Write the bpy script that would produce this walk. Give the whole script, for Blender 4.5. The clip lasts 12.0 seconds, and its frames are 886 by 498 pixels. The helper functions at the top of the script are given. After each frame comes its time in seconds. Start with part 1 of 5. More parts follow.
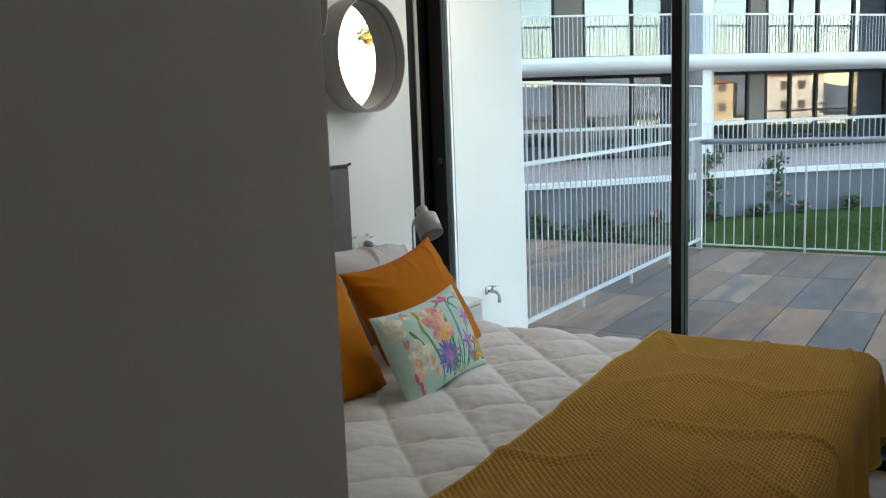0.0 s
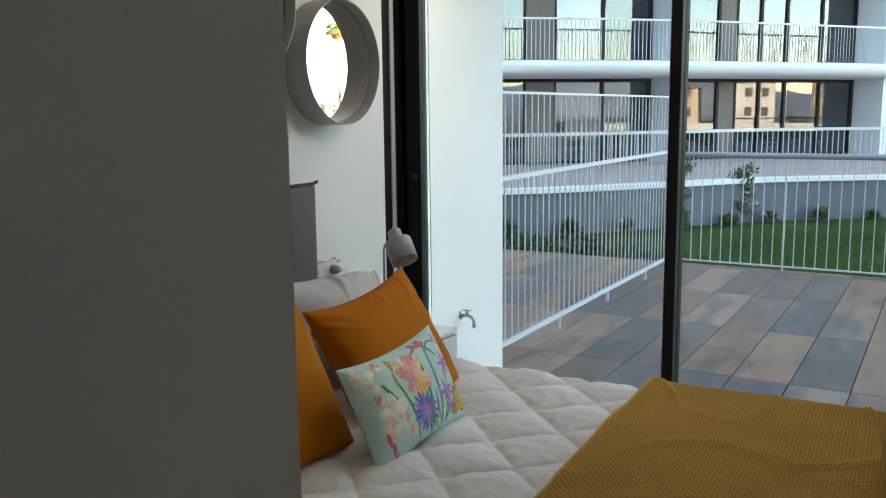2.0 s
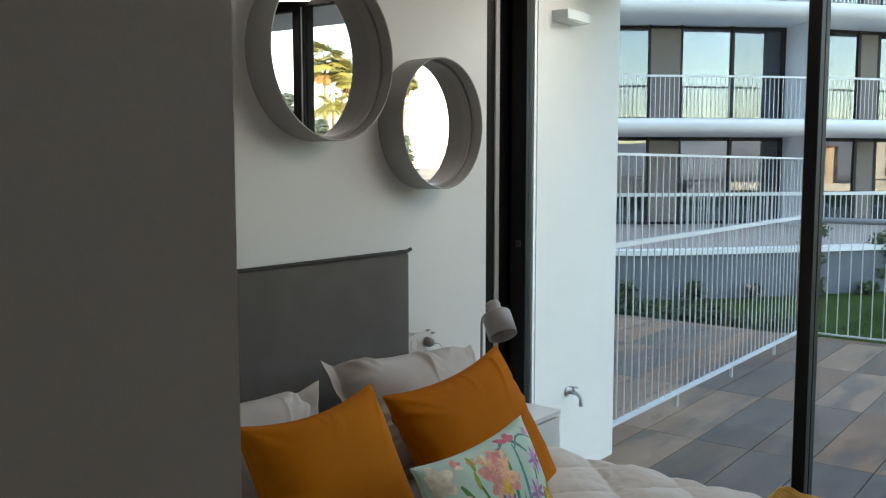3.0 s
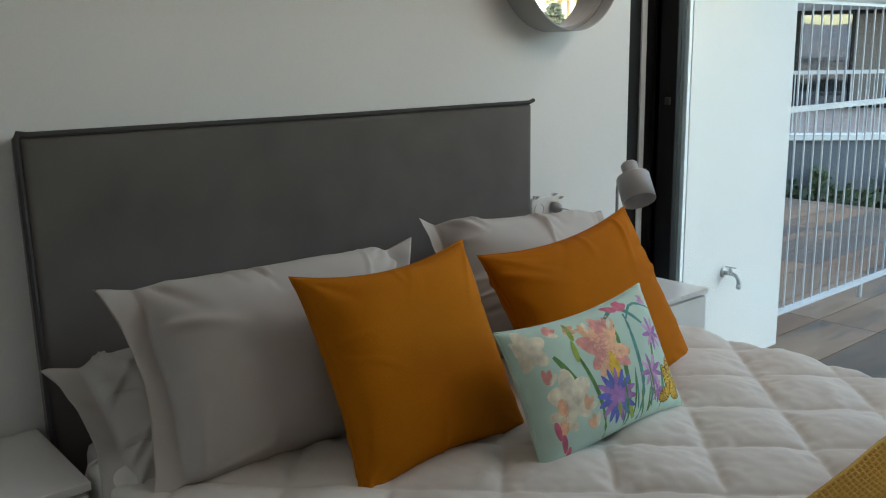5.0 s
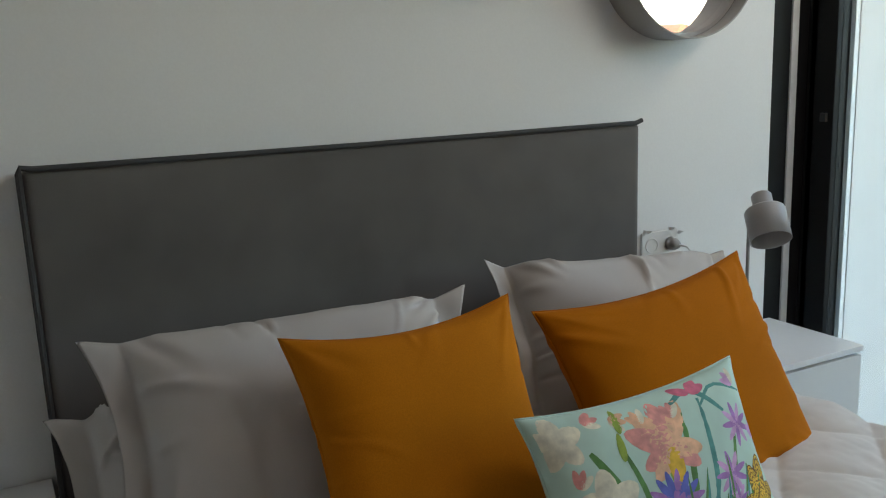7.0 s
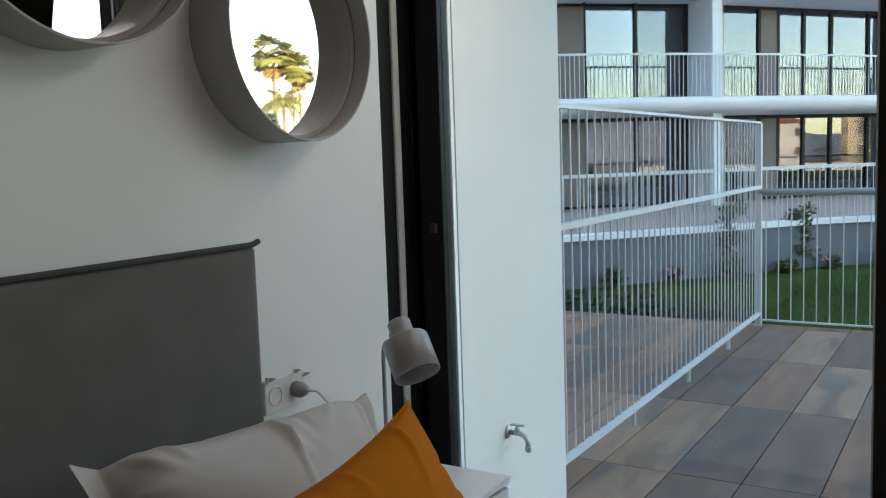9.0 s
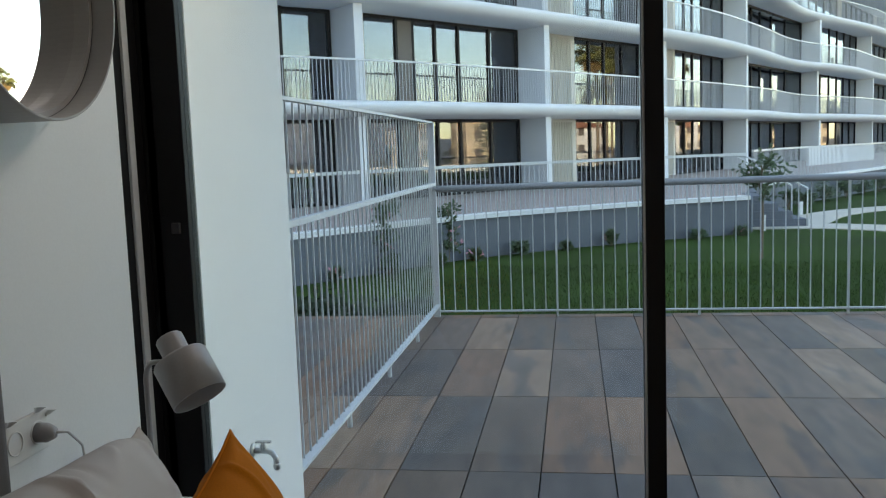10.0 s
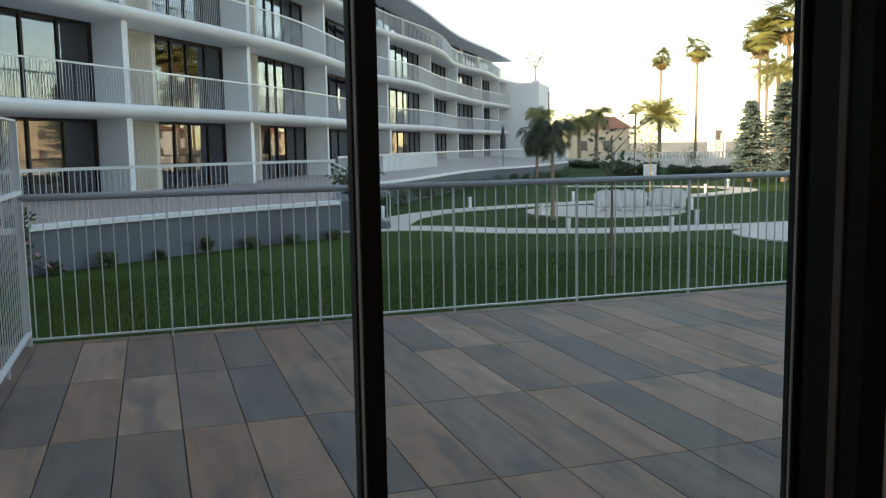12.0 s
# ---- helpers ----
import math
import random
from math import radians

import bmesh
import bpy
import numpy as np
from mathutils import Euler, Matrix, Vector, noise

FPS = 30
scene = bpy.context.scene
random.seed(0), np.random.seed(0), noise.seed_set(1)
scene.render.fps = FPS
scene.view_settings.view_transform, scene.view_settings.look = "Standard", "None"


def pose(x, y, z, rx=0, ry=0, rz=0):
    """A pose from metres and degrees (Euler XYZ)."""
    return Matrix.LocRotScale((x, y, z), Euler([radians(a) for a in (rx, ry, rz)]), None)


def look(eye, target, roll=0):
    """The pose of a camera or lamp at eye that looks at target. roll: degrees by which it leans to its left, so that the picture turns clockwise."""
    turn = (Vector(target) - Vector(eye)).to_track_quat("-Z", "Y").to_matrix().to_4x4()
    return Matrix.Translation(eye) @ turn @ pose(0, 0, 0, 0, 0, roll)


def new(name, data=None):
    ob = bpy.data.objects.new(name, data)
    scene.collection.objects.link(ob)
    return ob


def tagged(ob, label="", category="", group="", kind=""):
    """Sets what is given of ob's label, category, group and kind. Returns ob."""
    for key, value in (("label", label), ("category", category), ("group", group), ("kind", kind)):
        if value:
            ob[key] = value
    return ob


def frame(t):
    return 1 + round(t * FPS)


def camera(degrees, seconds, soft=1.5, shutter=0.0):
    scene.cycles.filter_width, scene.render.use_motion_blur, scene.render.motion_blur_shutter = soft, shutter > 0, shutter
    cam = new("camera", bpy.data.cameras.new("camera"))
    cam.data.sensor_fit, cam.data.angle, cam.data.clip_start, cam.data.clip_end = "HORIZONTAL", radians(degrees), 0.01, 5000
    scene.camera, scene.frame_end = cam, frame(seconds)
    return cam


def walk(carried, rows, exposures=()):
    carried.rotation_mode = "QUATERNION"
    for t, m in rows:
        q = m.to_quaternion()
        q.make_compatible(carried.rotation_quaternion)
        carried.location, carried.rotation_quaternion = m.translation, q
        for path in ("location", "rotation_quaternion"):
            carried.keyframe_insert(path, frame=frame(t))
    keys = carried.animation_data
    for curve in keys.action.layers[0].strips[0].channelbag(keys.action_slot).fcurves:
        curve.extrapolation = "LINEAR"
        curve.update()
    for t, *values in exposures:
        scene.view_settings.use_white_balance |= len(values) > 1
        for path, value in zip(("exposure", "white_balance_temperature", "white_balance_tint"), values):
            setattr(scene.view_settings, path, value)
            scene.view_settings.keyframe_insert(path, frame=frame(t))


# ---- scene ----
cam = camera(53.4, 12.0, soft=1.15)
METRES, EYE, TILT, LEAN, TURN = 3.0, 1.45, 0.0, 0.0, 32.4
ROWS = [
    (0.0, 0.0, 0.0, 0.0, -0.33, -8.73, 2.15),
    (0.5, 0.0005, -0.0003, -0.0004, -0.31, -7.85, 2.39),
    (1.0, -0.0082, 0.0155, 0.0073, -2.89, -7.56, 2.59),
    (1.5, -0.0236, 0.0578, 0.0025, -4.85, -10.58, 1.43),
    (2.0, -0.0126, 0.1161, 0.0243, -2.44, -8.96, 0.59),
    (2.5, 0.0056, 0.1566, 0.038, 1.26, -6.24, -0.6),
    (3.0, 0.0118, 0.2034, 0.0343, 5.42, -5.34, -0.01),
    (3.5, 0.0352, 0.2478, 0.0149, 12.97, -6.8, 1.6),
    (5.5, 0.0537, 0.3433, -0.0208, 17.25, -12.48, 1.1),
    (6.0, 0.0541, 0.3852, -0.0144, 21.87, -11.16, 1.81),
    (6.5, 0.1041, 0.4288, -0.0134, 31.33, -11.7, 1.98),
    (8.5, 0.0476, 0.549, -0.0055, 9.32, -8.2, 1.91),
    (9.0, -0.0015, 0.6220, -0.0107, -0.90, -5.81, 1.91),
    (9.5, -0.0439, 0.6746, -0.0127, -12.18, -5.62, 2.32),
    (10.0, -0.0965, 0.7082, -0.0202, -24.05, -6.37, 2.07),
    (10.5, -0.1023, 0.7477, -0.0111, -33.27, -6.92, 1.88),
    (11.0, -0.1033, 0.7864, -0.012, -43.23, -6.23, 0.8),
    (11.5, -0.109, 0.8284, -0.0117, -49.58, -6.3, 0.47),
    (12.0, -0.1081, 0.8454, -0.0137, -50.73, -6.79, 0.94),
]
EXPOSURES = [(0.0, 3.24, 7760, 13), (2.5, 3.05, 7720, 13), (3.2, 2.92, 7650, 13), (5.5, 3.12, 7700, 12), (6.5, 3.13, 7620, 12), (8.5, 2.78, 7500, 13), (9.5, 2.6, 7550, 13), (10.5, 2.28, 7850, 15), (12.0, 1.88, 8350, 16)]
walk(cam, [(t, pose(0, 0, EYE, TILT, LEAN, TURN) @ pose(METRES * x, METRES * y, METRES * z, 90 + pitch, roll, yaw)) for t, x, y, z, yaw, pitch, roll in ROWS], exposures=EXPOSURES)

# ---- light ----
SUN_EL, SUN_AZ = 13.0, -120.0      # degrees above the horizon; degrees from +y towards +x
world = bpy.data.worlds.new("world")
scene.world = world
world.use_nodes = True
wn = world.node_tree.nodes
sky = wn.new("ShaderNodeTexSky")
sky.sky_type = "NISHITA"
sky.sun_disc = False
sky.sun_elevation = radians(SUN_EL)
sky.sun_rotation = radians(SUN_AZ)
sky.dust_density, sky.air_density, sky.ozone_density = 0.4, 0.95, 1.3
wn["Background"].inputs[1].default_value = 0.15
world.node_tree.links.new(sky.outputs[0], wn["Background"].inputs[0])
sun = new("sun", bpy.data.lights.new("sun", "SUN"))
sun.data.energy, sun.data.angle, sun.data.color = 3.0, radians(0.5), (1.0, 0.82, 0.6)
a, e = radians(SUN_AZ), radians(SUN_EL)
sun.matrix_world = look((0, 0, 30), Vector((0, 0, 30)) - Vector((math.sin(a) * math.cos(e), math.cos(a) * math.cos(e), math.sin(e))))


# added area lamp under the window head, fills the room in place of sky light
sky_fill = new("window_sky_fill", bpy.data.lights.new("window_sky_fill", "AREA"))
sky_fill.data.shape, sky_fill.data.size, sky_fill.data.size_y = "RECTANGLE", 2.2, 0.14
sky_fill.data.energy, sky_fill.data.color = 1.8, (0.95, 0.97, 1.0)
sky_fill.matrix_world = look((-1.15, 3.68, 2.44), (-2.2, 1.8, 1.0))

# ---- materials ----
def mat(name, colour, rough=0.6, metal=0.0, grain=0.0, scale=40.0, bump=0.0, spec=0.5, stain=0.0, stain_scale=2.0, stretch=(1, 1, 1), piece=0.0, sheen=0.0, ior=1.5, tones=(), cloud=None):
    """A node material: a colour varied by fine grain, broad stains and from piece to piece, with fine relief."""
    m = bpy.data.materials.new(name)
    m.use_nodes = True
    nt = m.node_tree
    b = nt.nodes["Principled BSDF"]
    b.inputs["Roughness"].default_value = rough
    b.inputs["Metallic"].default_value = metal
    b.inputs["Specular IOR Level"].default_value = spec
    b.inputs["IOR"].default_value = ior
    b.inputs["Sheen Weight"].default_value = sheen
    co = nt.nodes.new("ShaderNodeTexCoord")
    mp = nt.nodes.new("ShaderNodeMapping")
    mp.inputs["Scale"].default_value = stretch
    if piece:
        oi = nt.nodes.new("ShaderNodeObjectInfo")
        far = nt.nodes.new("ShaderNodeVectorMath")
        far.operation = "MULTIPLY_ADD"
        nt.links.new(oi.outputs["Random"], far.inputs[0])
        far.inputs[1].default_value = (37.0, 61.0, 23.0)
        nt.links.new(co.outputs["Object"], far.inputs[2])
        nt.links.new(far.outputs[0], mp.inputs[0])
    else:
        nt.links.new(co.outputs["Object"], mp.inputs[0])
    value = None

    def wave(sc, amount, detail):
        n = nt.nodes.new("ShaderNodeTexNoise")
        n.inputs["Scale"].default_value = sc
        n.inputs["Detail"].default_value = detail
        nt.links.new(mp.outputs[0], n.inputs["Vector"])
        r = nt.nodes.new("ShaderNodeMapRange")
        r.inputs["From Min"].default_value, r.inputs["From Max"].default_value = 0.25, 0.75
        r.inputs["To Min"].default_value, r.inputs["To Max"].default_value = 1 - amount, 1 + amount
        nt.links.new(n.outputs["Fac"], r.inputs["Value"])
        return n, r.outputs[0]

    n1, v1 = wave(scale, grain, 6)
    n2, v2 = wave(stain_scale, stain, 3)
    mul = nt.nodes.new("ShaderNodeMath")
    mul.operation = "MULTIPLY"
    nt.links.new(v1, mul.inputs[0])
    nt.links.new(v2, mul.inputs[1])
    value = mul.outputs[0]
    if piece:
        info = nt.nodes.new("ShaderNodeObjectInfo")
        r = nt.nodes.new("ShaderNodeMapRange")
        r.inputs["To Min"].default_value, r.inputs["To Max"].default_value = 1 - piece, 1 + piece
        nt.links.new(info.outputs["Random"], r.inputs["Value"])
        mul2 = nt.nodes.new("ShaderNodeMath")
        mul2.operation = "MULTIPLY"
        nt.links.new(value, mul2.inputs[0])
        nt.links.new(r.outputs[0], mul2.inputs[1])
        value = mul2.outputs[0]
    sc = nt.nodes.new("ShaderNodeVectorMath")
    sc.operation = "SCALE"
    sc.inputs[0].default_value = colour
    if tones:
        ramp = nt.nodes.new("ShaderNodeValToRGB")
        ramp.color_ramp.interpolation = "CONSTANT"
        while len(ramp.color_ramp.elements) < len(tones):
            ramp.color_ramp.elements.new(0.5)
        for k, c in enumerate(tones):
            ramp.color_ramp.elements[k].position = k / len(tones)
            ramp.color_ramp.elements[k].color = (*c, 1)
        ti = nt.nodes.new("ShaderNodeObjectInfo")
        nt.links.new(ti.outputs["Random"], ramp.inputs[0])
        nt.links.new(ramp.outputs[0], sc.inputs[0])
        if cloud:
            n3, v3 = wave(1.9, 0.5, 3)
            soft = nt.nodes.new("ShaderNodeMapRange")
            soft.interpolation_type = "SMOOTHSTEP"
            soft.inputs["From Min"].default_value, soft.inputs["From Max"].default_value = 1.02, 1.32
            soft.inputs["To Max"].default_value = 0.6
            nt.links.new(v3, soft.inputs["Value"])
            mx = nt.nodes.new("ShaderNodeMix")
            mx.data_type = "RGBA"
            mx.inputs[7].default_value = (*cloud, 1)
            nt.links.new(soft.outputs[0], mx.inputs[0])
            nt.links.new(ramp.outputs[0], mx.inputs[6])
            nt.links.new(mx.outputs[2], sc.inputs[0])
    nt.links.new(value, sc.inputs["Scale"])
    nt.links.new(sc.outputs[0], b.inputs["Base Color"])
    if bump:
        bp = nt.nodes.new("ShaderNodeBump")
        bp.inputs["Strength"].default_value = bump
        bp.inputs["Distance"].default_value = 0.002
        nt.links.new(n1.outputs["Fac"], bp.inputs["Height"])
        nt.links.new(bp.outputs[0], b.inputs["Normal"])
    return m


def glass(name, ior, tint, rough=0.0, sheen=(1, 1, 1)):
    """Thin clear glazing: a sheet that mirrors by its Fresnel gloss and lets the rest pass."""
    m = bpy.data.materials.new(name)
    m.use_nodes = True
    nt = m.node_tree
    nt.nodes.remove(nt.nodes["Principled BSDF"])
    out = nt.nodes["Material Output"]
    mix = nt.nodes.new("ShaderNodeMixShader")
    fr = nt.nodes.new("ShaderNodeFresnel")
    fr.inputs[0].default_value = ior
    tr = nt.nodes.new("ShaderNodeBsdfTransparent")
    tr.inputs[0].default_value = (*tint, 1)
    gl = nt.nodes.new("ShaderNodeBsdfGlossy")
    gl.inputs["Roughness"].default_value = rough
    gl.inputs[0].default_value = (*sheen, 1)
    nt.links.new(fr.outputs[0], mix.inputs[0])
    nt.links.new(tr.outputs[0], mix.inputs[1])
    nt.links.new(gl.outputs[0], mix.inputs[2])
    nt.links.new(mix.outputs[0], out.inputs[0])
    return m


M_WALL = mat("white_wall_paint", (0.78, 0.775, 0.765), 0.7, grain=0.02, scale=180, bump=0.12, stain=0.02, stain_scale=1.2)
M_OUTWALL = mat("white_render", (0.72, 0.695, 0.68), 0.8, grain=0.03, scale=120, bump=0.3, stain=0.03)
M_CEIL = mat("ceiling_paint", (0.8, 0.79, 0.77), 0.8, grain=0.01)
M_FLOOR = mat("brown_floor", (0.2, 0.12, 0.075), 0.55, spec=0.25, grain=0.2, scale=8, stretch=(1, 8, 1), bump=0.1, piece=0.15)
M_BLACK = mat("black_aluminium", (0.007, 0.007, 0.008), 0.55, grain=0.1, scale=300, bump=0.05, spec=0.25)
M_GASKET = mat("grey_gasket", (0.6, 0.59, 0.58), 0.5, grain=0.05)
M_GLASS = glass("clear_glass", 1.3, (0.93, 0.96, 0.96))
M_FGLASS = glass("coated_glass", 2.2, (0.58, 0.6, 0.61), sheen=(0.78, 0.86, 0.96))
M_MIRROR = mat("mirror", (0.92, 0.92, 0.92), 0.0, metal=1.0)
M_RIM = mat("mirror_rim_paint", (0.36, 0.35, 0.34), 0.45, grain=0.03, scale=200, bump=0.05)
M_HEAD = mat("grey_velvet", (0.122, 0.112, 0.107), 0.95, spec=0.2, grain=0.12, scale=500, bump=0.3, stain=0.22, stain_scale=4.5, sheen=0.2)
M_PIPING = mat("dark_piping", (0.05, 0.05, 0.052), 0.9, grain=0.1, scale=400)
M_QUILT = mat("white_quilt", (0.69, 0.665, 0.635), 0.85, grain=0.03, scale=500, bump=0.15, stain=0.03)
M_SHEET = mat("white_sheet", (0.74, 0.72, 0.72), 0.85, grain=0.03, scale=600, bump=0.15, stain=0.03)
M_PILLOW = mat("pale_cotton", (0.49, 0.46, 0.442), 0.9, spec=0.2, grain=0.03, scale=700, bump=0.15, stain=0.04)
M_MUSTARD = mat("mustard_velvet", (0.49, 0.155, 0.006), 0.9, spec=0.15, grain=0.1, scale=400, bump=0.15, stain=0.1, stain_scale=6)
M_ORANGE = mat("ochre_velvet", (0.45, 0.132, 0.003), 0.9, spec=0.15, grain=0.1, scale=400, bump=0.15, stain=0.1, stain_scale=6)
M_BASE = mat("dark_bed_base", (0.04, 0.04, 0.042), 0.85, grain=0.1, scale=300, bump=0.2)
M_GLOSSWHITE = mat("white_lacquer", (0.8, 0.8, 0.8), 0.08, grain=0.01, scale=30)
M_LAMP = mat("grey_lamp_paint", (0.3, 0.29, 0.29), 0.4, grain=0.03, scale=200)
M_PLASTIC = mat("white_plastic", (0.75, 0.74, 0.72), 0.3, grain=0.02)
M_CABLE = mat("white_cable", (0.7, 0.7, 0.69), 0.4, grain=0.02)
M_CHROME = mat("worn_chrome", (0.5, 0.5, 0.5), 0.4, metal=1.0, grain=0.15, scale=80)
M_FENCE = mat("white_fence_paint", (0.6, 0.605, 0.61), 0.4, grain=0.03, scale=120)
M_RAILGREY = mat("rail_paint", (0.34, 0.355, 0.37), 0.4, grain=0.04, scale=60)
M_FACADE = mat("facade_white", (0.7, 0.705, 0.715), 0.75, grain=0.03, scale=30, bump=0.1, stain=0.04, stain_scale=0.5)
M_BROWNPANEL = mat("brown_panel", (0.14, 0.115, 0.1), 0.6, grain=0.08, scale=30)
M_SLAT = mat("cream_slats", (0.66, 0.6, 0.52), 0.6, grain=0.05, scale=30)
M_DARKROOM = mat("room_behind_glass", (0.5, 0.49, 0.47), 0.9, grain=0.1, scale=2)
M_RETAIN = mat("retaining_wall_render", (0.13, 0.142, 0.163), 0.85, grain=0.05, scale=20, bump=0.2, stain=0.12, stain_scale=0.8)
M_COPING = mat("white_coping", (0.8, 0.8, 0.79), 0.6, grain=0.04, scale=20)
M_PAVE = mat("pinkish_paving", (0.36, 0.28, 0.25), 0.7, grain=0.15, scale=3, stain=0.15)
M_GRASS = mat("lawn", (0.031, 0.06, 0.01), 1.0, spec=0.1, grain=0.5, scale=22, bump=0.6, stain=0.35, stain_scale=0.45)
M_BLADE = mat("grass_blade", (0.042, 0.08, 0.013), 0.8, spec=0.2, grain=0.4, scale=3, stain=0.3, stain_scale=0.6)
M_EARTH = mat("dry_ground", (0.3, 0.25, 0.19), 0.9, grain=0.2, scale=2, stain=0.2, stain_scale=0.1)
M_PATH = mat("pale_concrete", (0.56, 0.5, 0.42), 0.8, grain=0.08, scale=14, bump=0.3, stain=0.1)
M_TRUNK = mat("bark", (0.17, 0.13, 0.09), 0.9, grain=0.3, scale=14, stretch=(1, 1, 4), bump=0.6)
M_PALMTRUNK = mat("palm_trunk", (0.26, 0.2, 0.14), 0.9, grain=0.3, scale=6, stretch=(0.4, 0.4, 4), bump=0.6)
# leaf colour lightened and warmed to stand for low sun on the far crowns
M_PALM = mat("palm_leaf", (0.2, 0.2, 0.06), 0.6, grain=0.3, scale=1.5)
M_PALMDRY = mat("dry_palm_leaf", (0.28, 0.19, 0.08), 0.8, grain=0.3, scale=1.5)
M_LEAF = mat("dark_leaf", (0.05, 0.085, 0.03), 0.6, grain=0.35, scale=3)
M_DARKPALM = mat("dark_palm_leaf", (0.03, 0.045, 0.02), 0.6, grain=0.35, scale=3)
M_SPRUCE = mat("blue_spruce", (0.1, 0.15, 0.14), 0.8, grain=0.35, scale=3)
M_CHAIR = mat("white_moulded_plastic", (0.8, 0.8, 0.8), 0.4, grain=0.02)
M_HOUSE = mat("house_render", (0.62, 0.5, 0.36), 0.8, grain=0.05, scale=3, stain=0.06, stain_scale=0.4)
M_HOUSEWHITE = mat("house_white", (0.75, 0.72, 0.68), 0.8, grain=0.05, scale=3)
M_ROOF = mat("terracotta", (0.42, 0.17, 0.09), 0.8, grain=0.2, scale=6)
M_FLOWER = mat("pink_flower", (0.7, 0.3, 0.35), 0.7, grain=0.1)


# ---- mesh helpers ----
def mesh_of(bm, name, material, smooth=False):
    me = bpy.data.meshes.new(name)
    bm.to_mesh(me)
    bm.free()
    for m in (material if isinstance(material, (list, tuple)) else [material]):
        me.materials.append(m)
    if smooth:
        for p in me.polygons:
            p.use_smooth = True
    return me


def thing(name, label="", category="", group="", kind="", at=(0, 0, 0)):
    ob = new(name)
    ob.location = at
    return tagged(ob, label, category, group, kind)


def part(name, bm, material, parent=None, label="", smooth=False, at=None):
    ob = new(name, bm if isinstance(bm, bpy.types.Mesh) else mesh_of(bm, name, material, smooth))
    if parent is not None:
        ob.parent = parent
    if at is not None:
        ob.matrix_basis = at if isinstance(at, Matrix) else Matrix.Translation(at)
    return tagged(ob, label)


def structure(name, bm, material, label, category, smooth=False):
    return tagged(part(name, bm, material, smooth=smooth), label, category, kind="structure")


def box(x0, y0, z0, x1, y1, z1, bevel=0.0, bm=None, segs=2):
    target = bm
    bm = bmesh.new()
    bmesh.ops.create_cube(bm, size=1, matrix=Matrix.LocRotScale(((x0 + x1) / 2, (y0 + y1) / 2, (z0 + z1) / 2), None, (x1 - x0, y1 - y0, z1 - z0)))
    if bevel:
        bmesh.ops.bevel(bm, geom=bm.edges[:], offset=bevel, segments=segs, affect="EDGES", profile=0.7)
    return merge(target, bm)


def merge(target, bm):
    if target is None:
        return bm
    me = bpy.data.meshes.new("tmp")
    bm.to_mesh(me)
    bm.free()
    target.from_mesh(me)
    bpy.data.meshes.remove(me)
    return target


def lathe(profile, n=24, bm=None, m=None):
    """A body turned round z from (radius, height) pairs."""
    bm = bm or bmesh.new()
    m = m or Matrix()
    rings = []
    for r, z in profile:
        rings.append([bm.verts.new(m @ Vector((r * math.cos(2 * math.pi * i / n), r * math.sin(2 * math.pi * i / n), z))) for i in range(n)])
    for a, b in zip(rings, rings[1:]):
        for i in range(n):
            bm.faces.new((a[i], a[(i + 1) % n], b[(i + 1) % n], b[i]))
    for ring, flip in ((rings[0], True), (rings[-1], False)) if profile[0] != profile[-1] else ():
        if profile[0 if flip else -1][0] > 1e-6:
            bm.faces.new(ring[::-1] if flip else ring)
    return bm


def tube(points, radius, n=8, bm=None, taper=None):
    """A round bar along points; taper gives the end radius."""
    bm = bm or bmesh.new()
    pts = [Vector(p) for p in points]
    rings = []
    for i, p in enumerate(pts):
        d = (pts[min(i + 1, len(pts) - 1)] - pts[max(i - 1, 0)]).normalized()
        side = d.orthogonal().normalized() if not rings else (prev - d * prev.dot(d)).normalized()
        prev = side
        up = d.cross(side)
        r = radius if taper is None else radius + (taper - radius) * i / (len(pts) - 1)
        rings.append([bm.verts.new(p + r * (side * math.cos(2 * math.pi * k / n) + up * math.sin(2 * math.pi * k / n))) for k in range(n)])
    for a, b in zip(rings, rings[1:]):
        for k in range(n):
            bm.faces.new((a[k], a[(k + 1) % n], b[(k + 1) % n], b[k]))
    bm.faces.new(rings[0][::-1])
    bm.faces.new(rings[-1])
    return bm


def sheet(fn, nu, nv, bm=None, closed=False):
    """A grid surface fn(u, v) with u and v from 0 to 1."""
    bm = bm or bmesh.new()
    vs = [[bm.verts.new(fn(i / nu, j / nv)) for j in range(nv + 1)] for i in range(nu + 1)]
    for i in range(nu):
        for j in range(nv):
            bm.faces.new((vs[i][j], vs[i + 1][j], vs[i + 1][j + 1], vs[i][j + 1]))
    return bm


# ---- the room ----
GZ = -0.8                        # level of the lawn
WX = -2.43                       # face of the wall behind the bed
CEIL = 2.78
structure("wall_west", box(WX - 0.25, 0.6, -0.1, WX, 3.578, CEIL), M_WALL, "matt white painted wall behind the bed", "wall")
bm = box(-0.94, -1.6, -0.1, -0.725, 0.88, CEIL)
structure("wall_entry", bm, M_WALL, "plain painted wall corner beside the entry", "wall")
structure("wall_south", box(WX, 0.64, -0.1, -0.94, 0.88, CEIL), M_WALL, "plain painted wall beyond the nightstand", "wall")
structure("wall_east", box(0.55, -1.6, -0.1, 0.75, 3.60, CEIL), M_WALL, "plain painted wall past the foot of the bed", "wall")
structure("wall_back", box(-0.9, -1.8, -0.1, 0.75, -1.6, CEIL), M_WALL, "plain painted wall at the end of the entry", "wall")
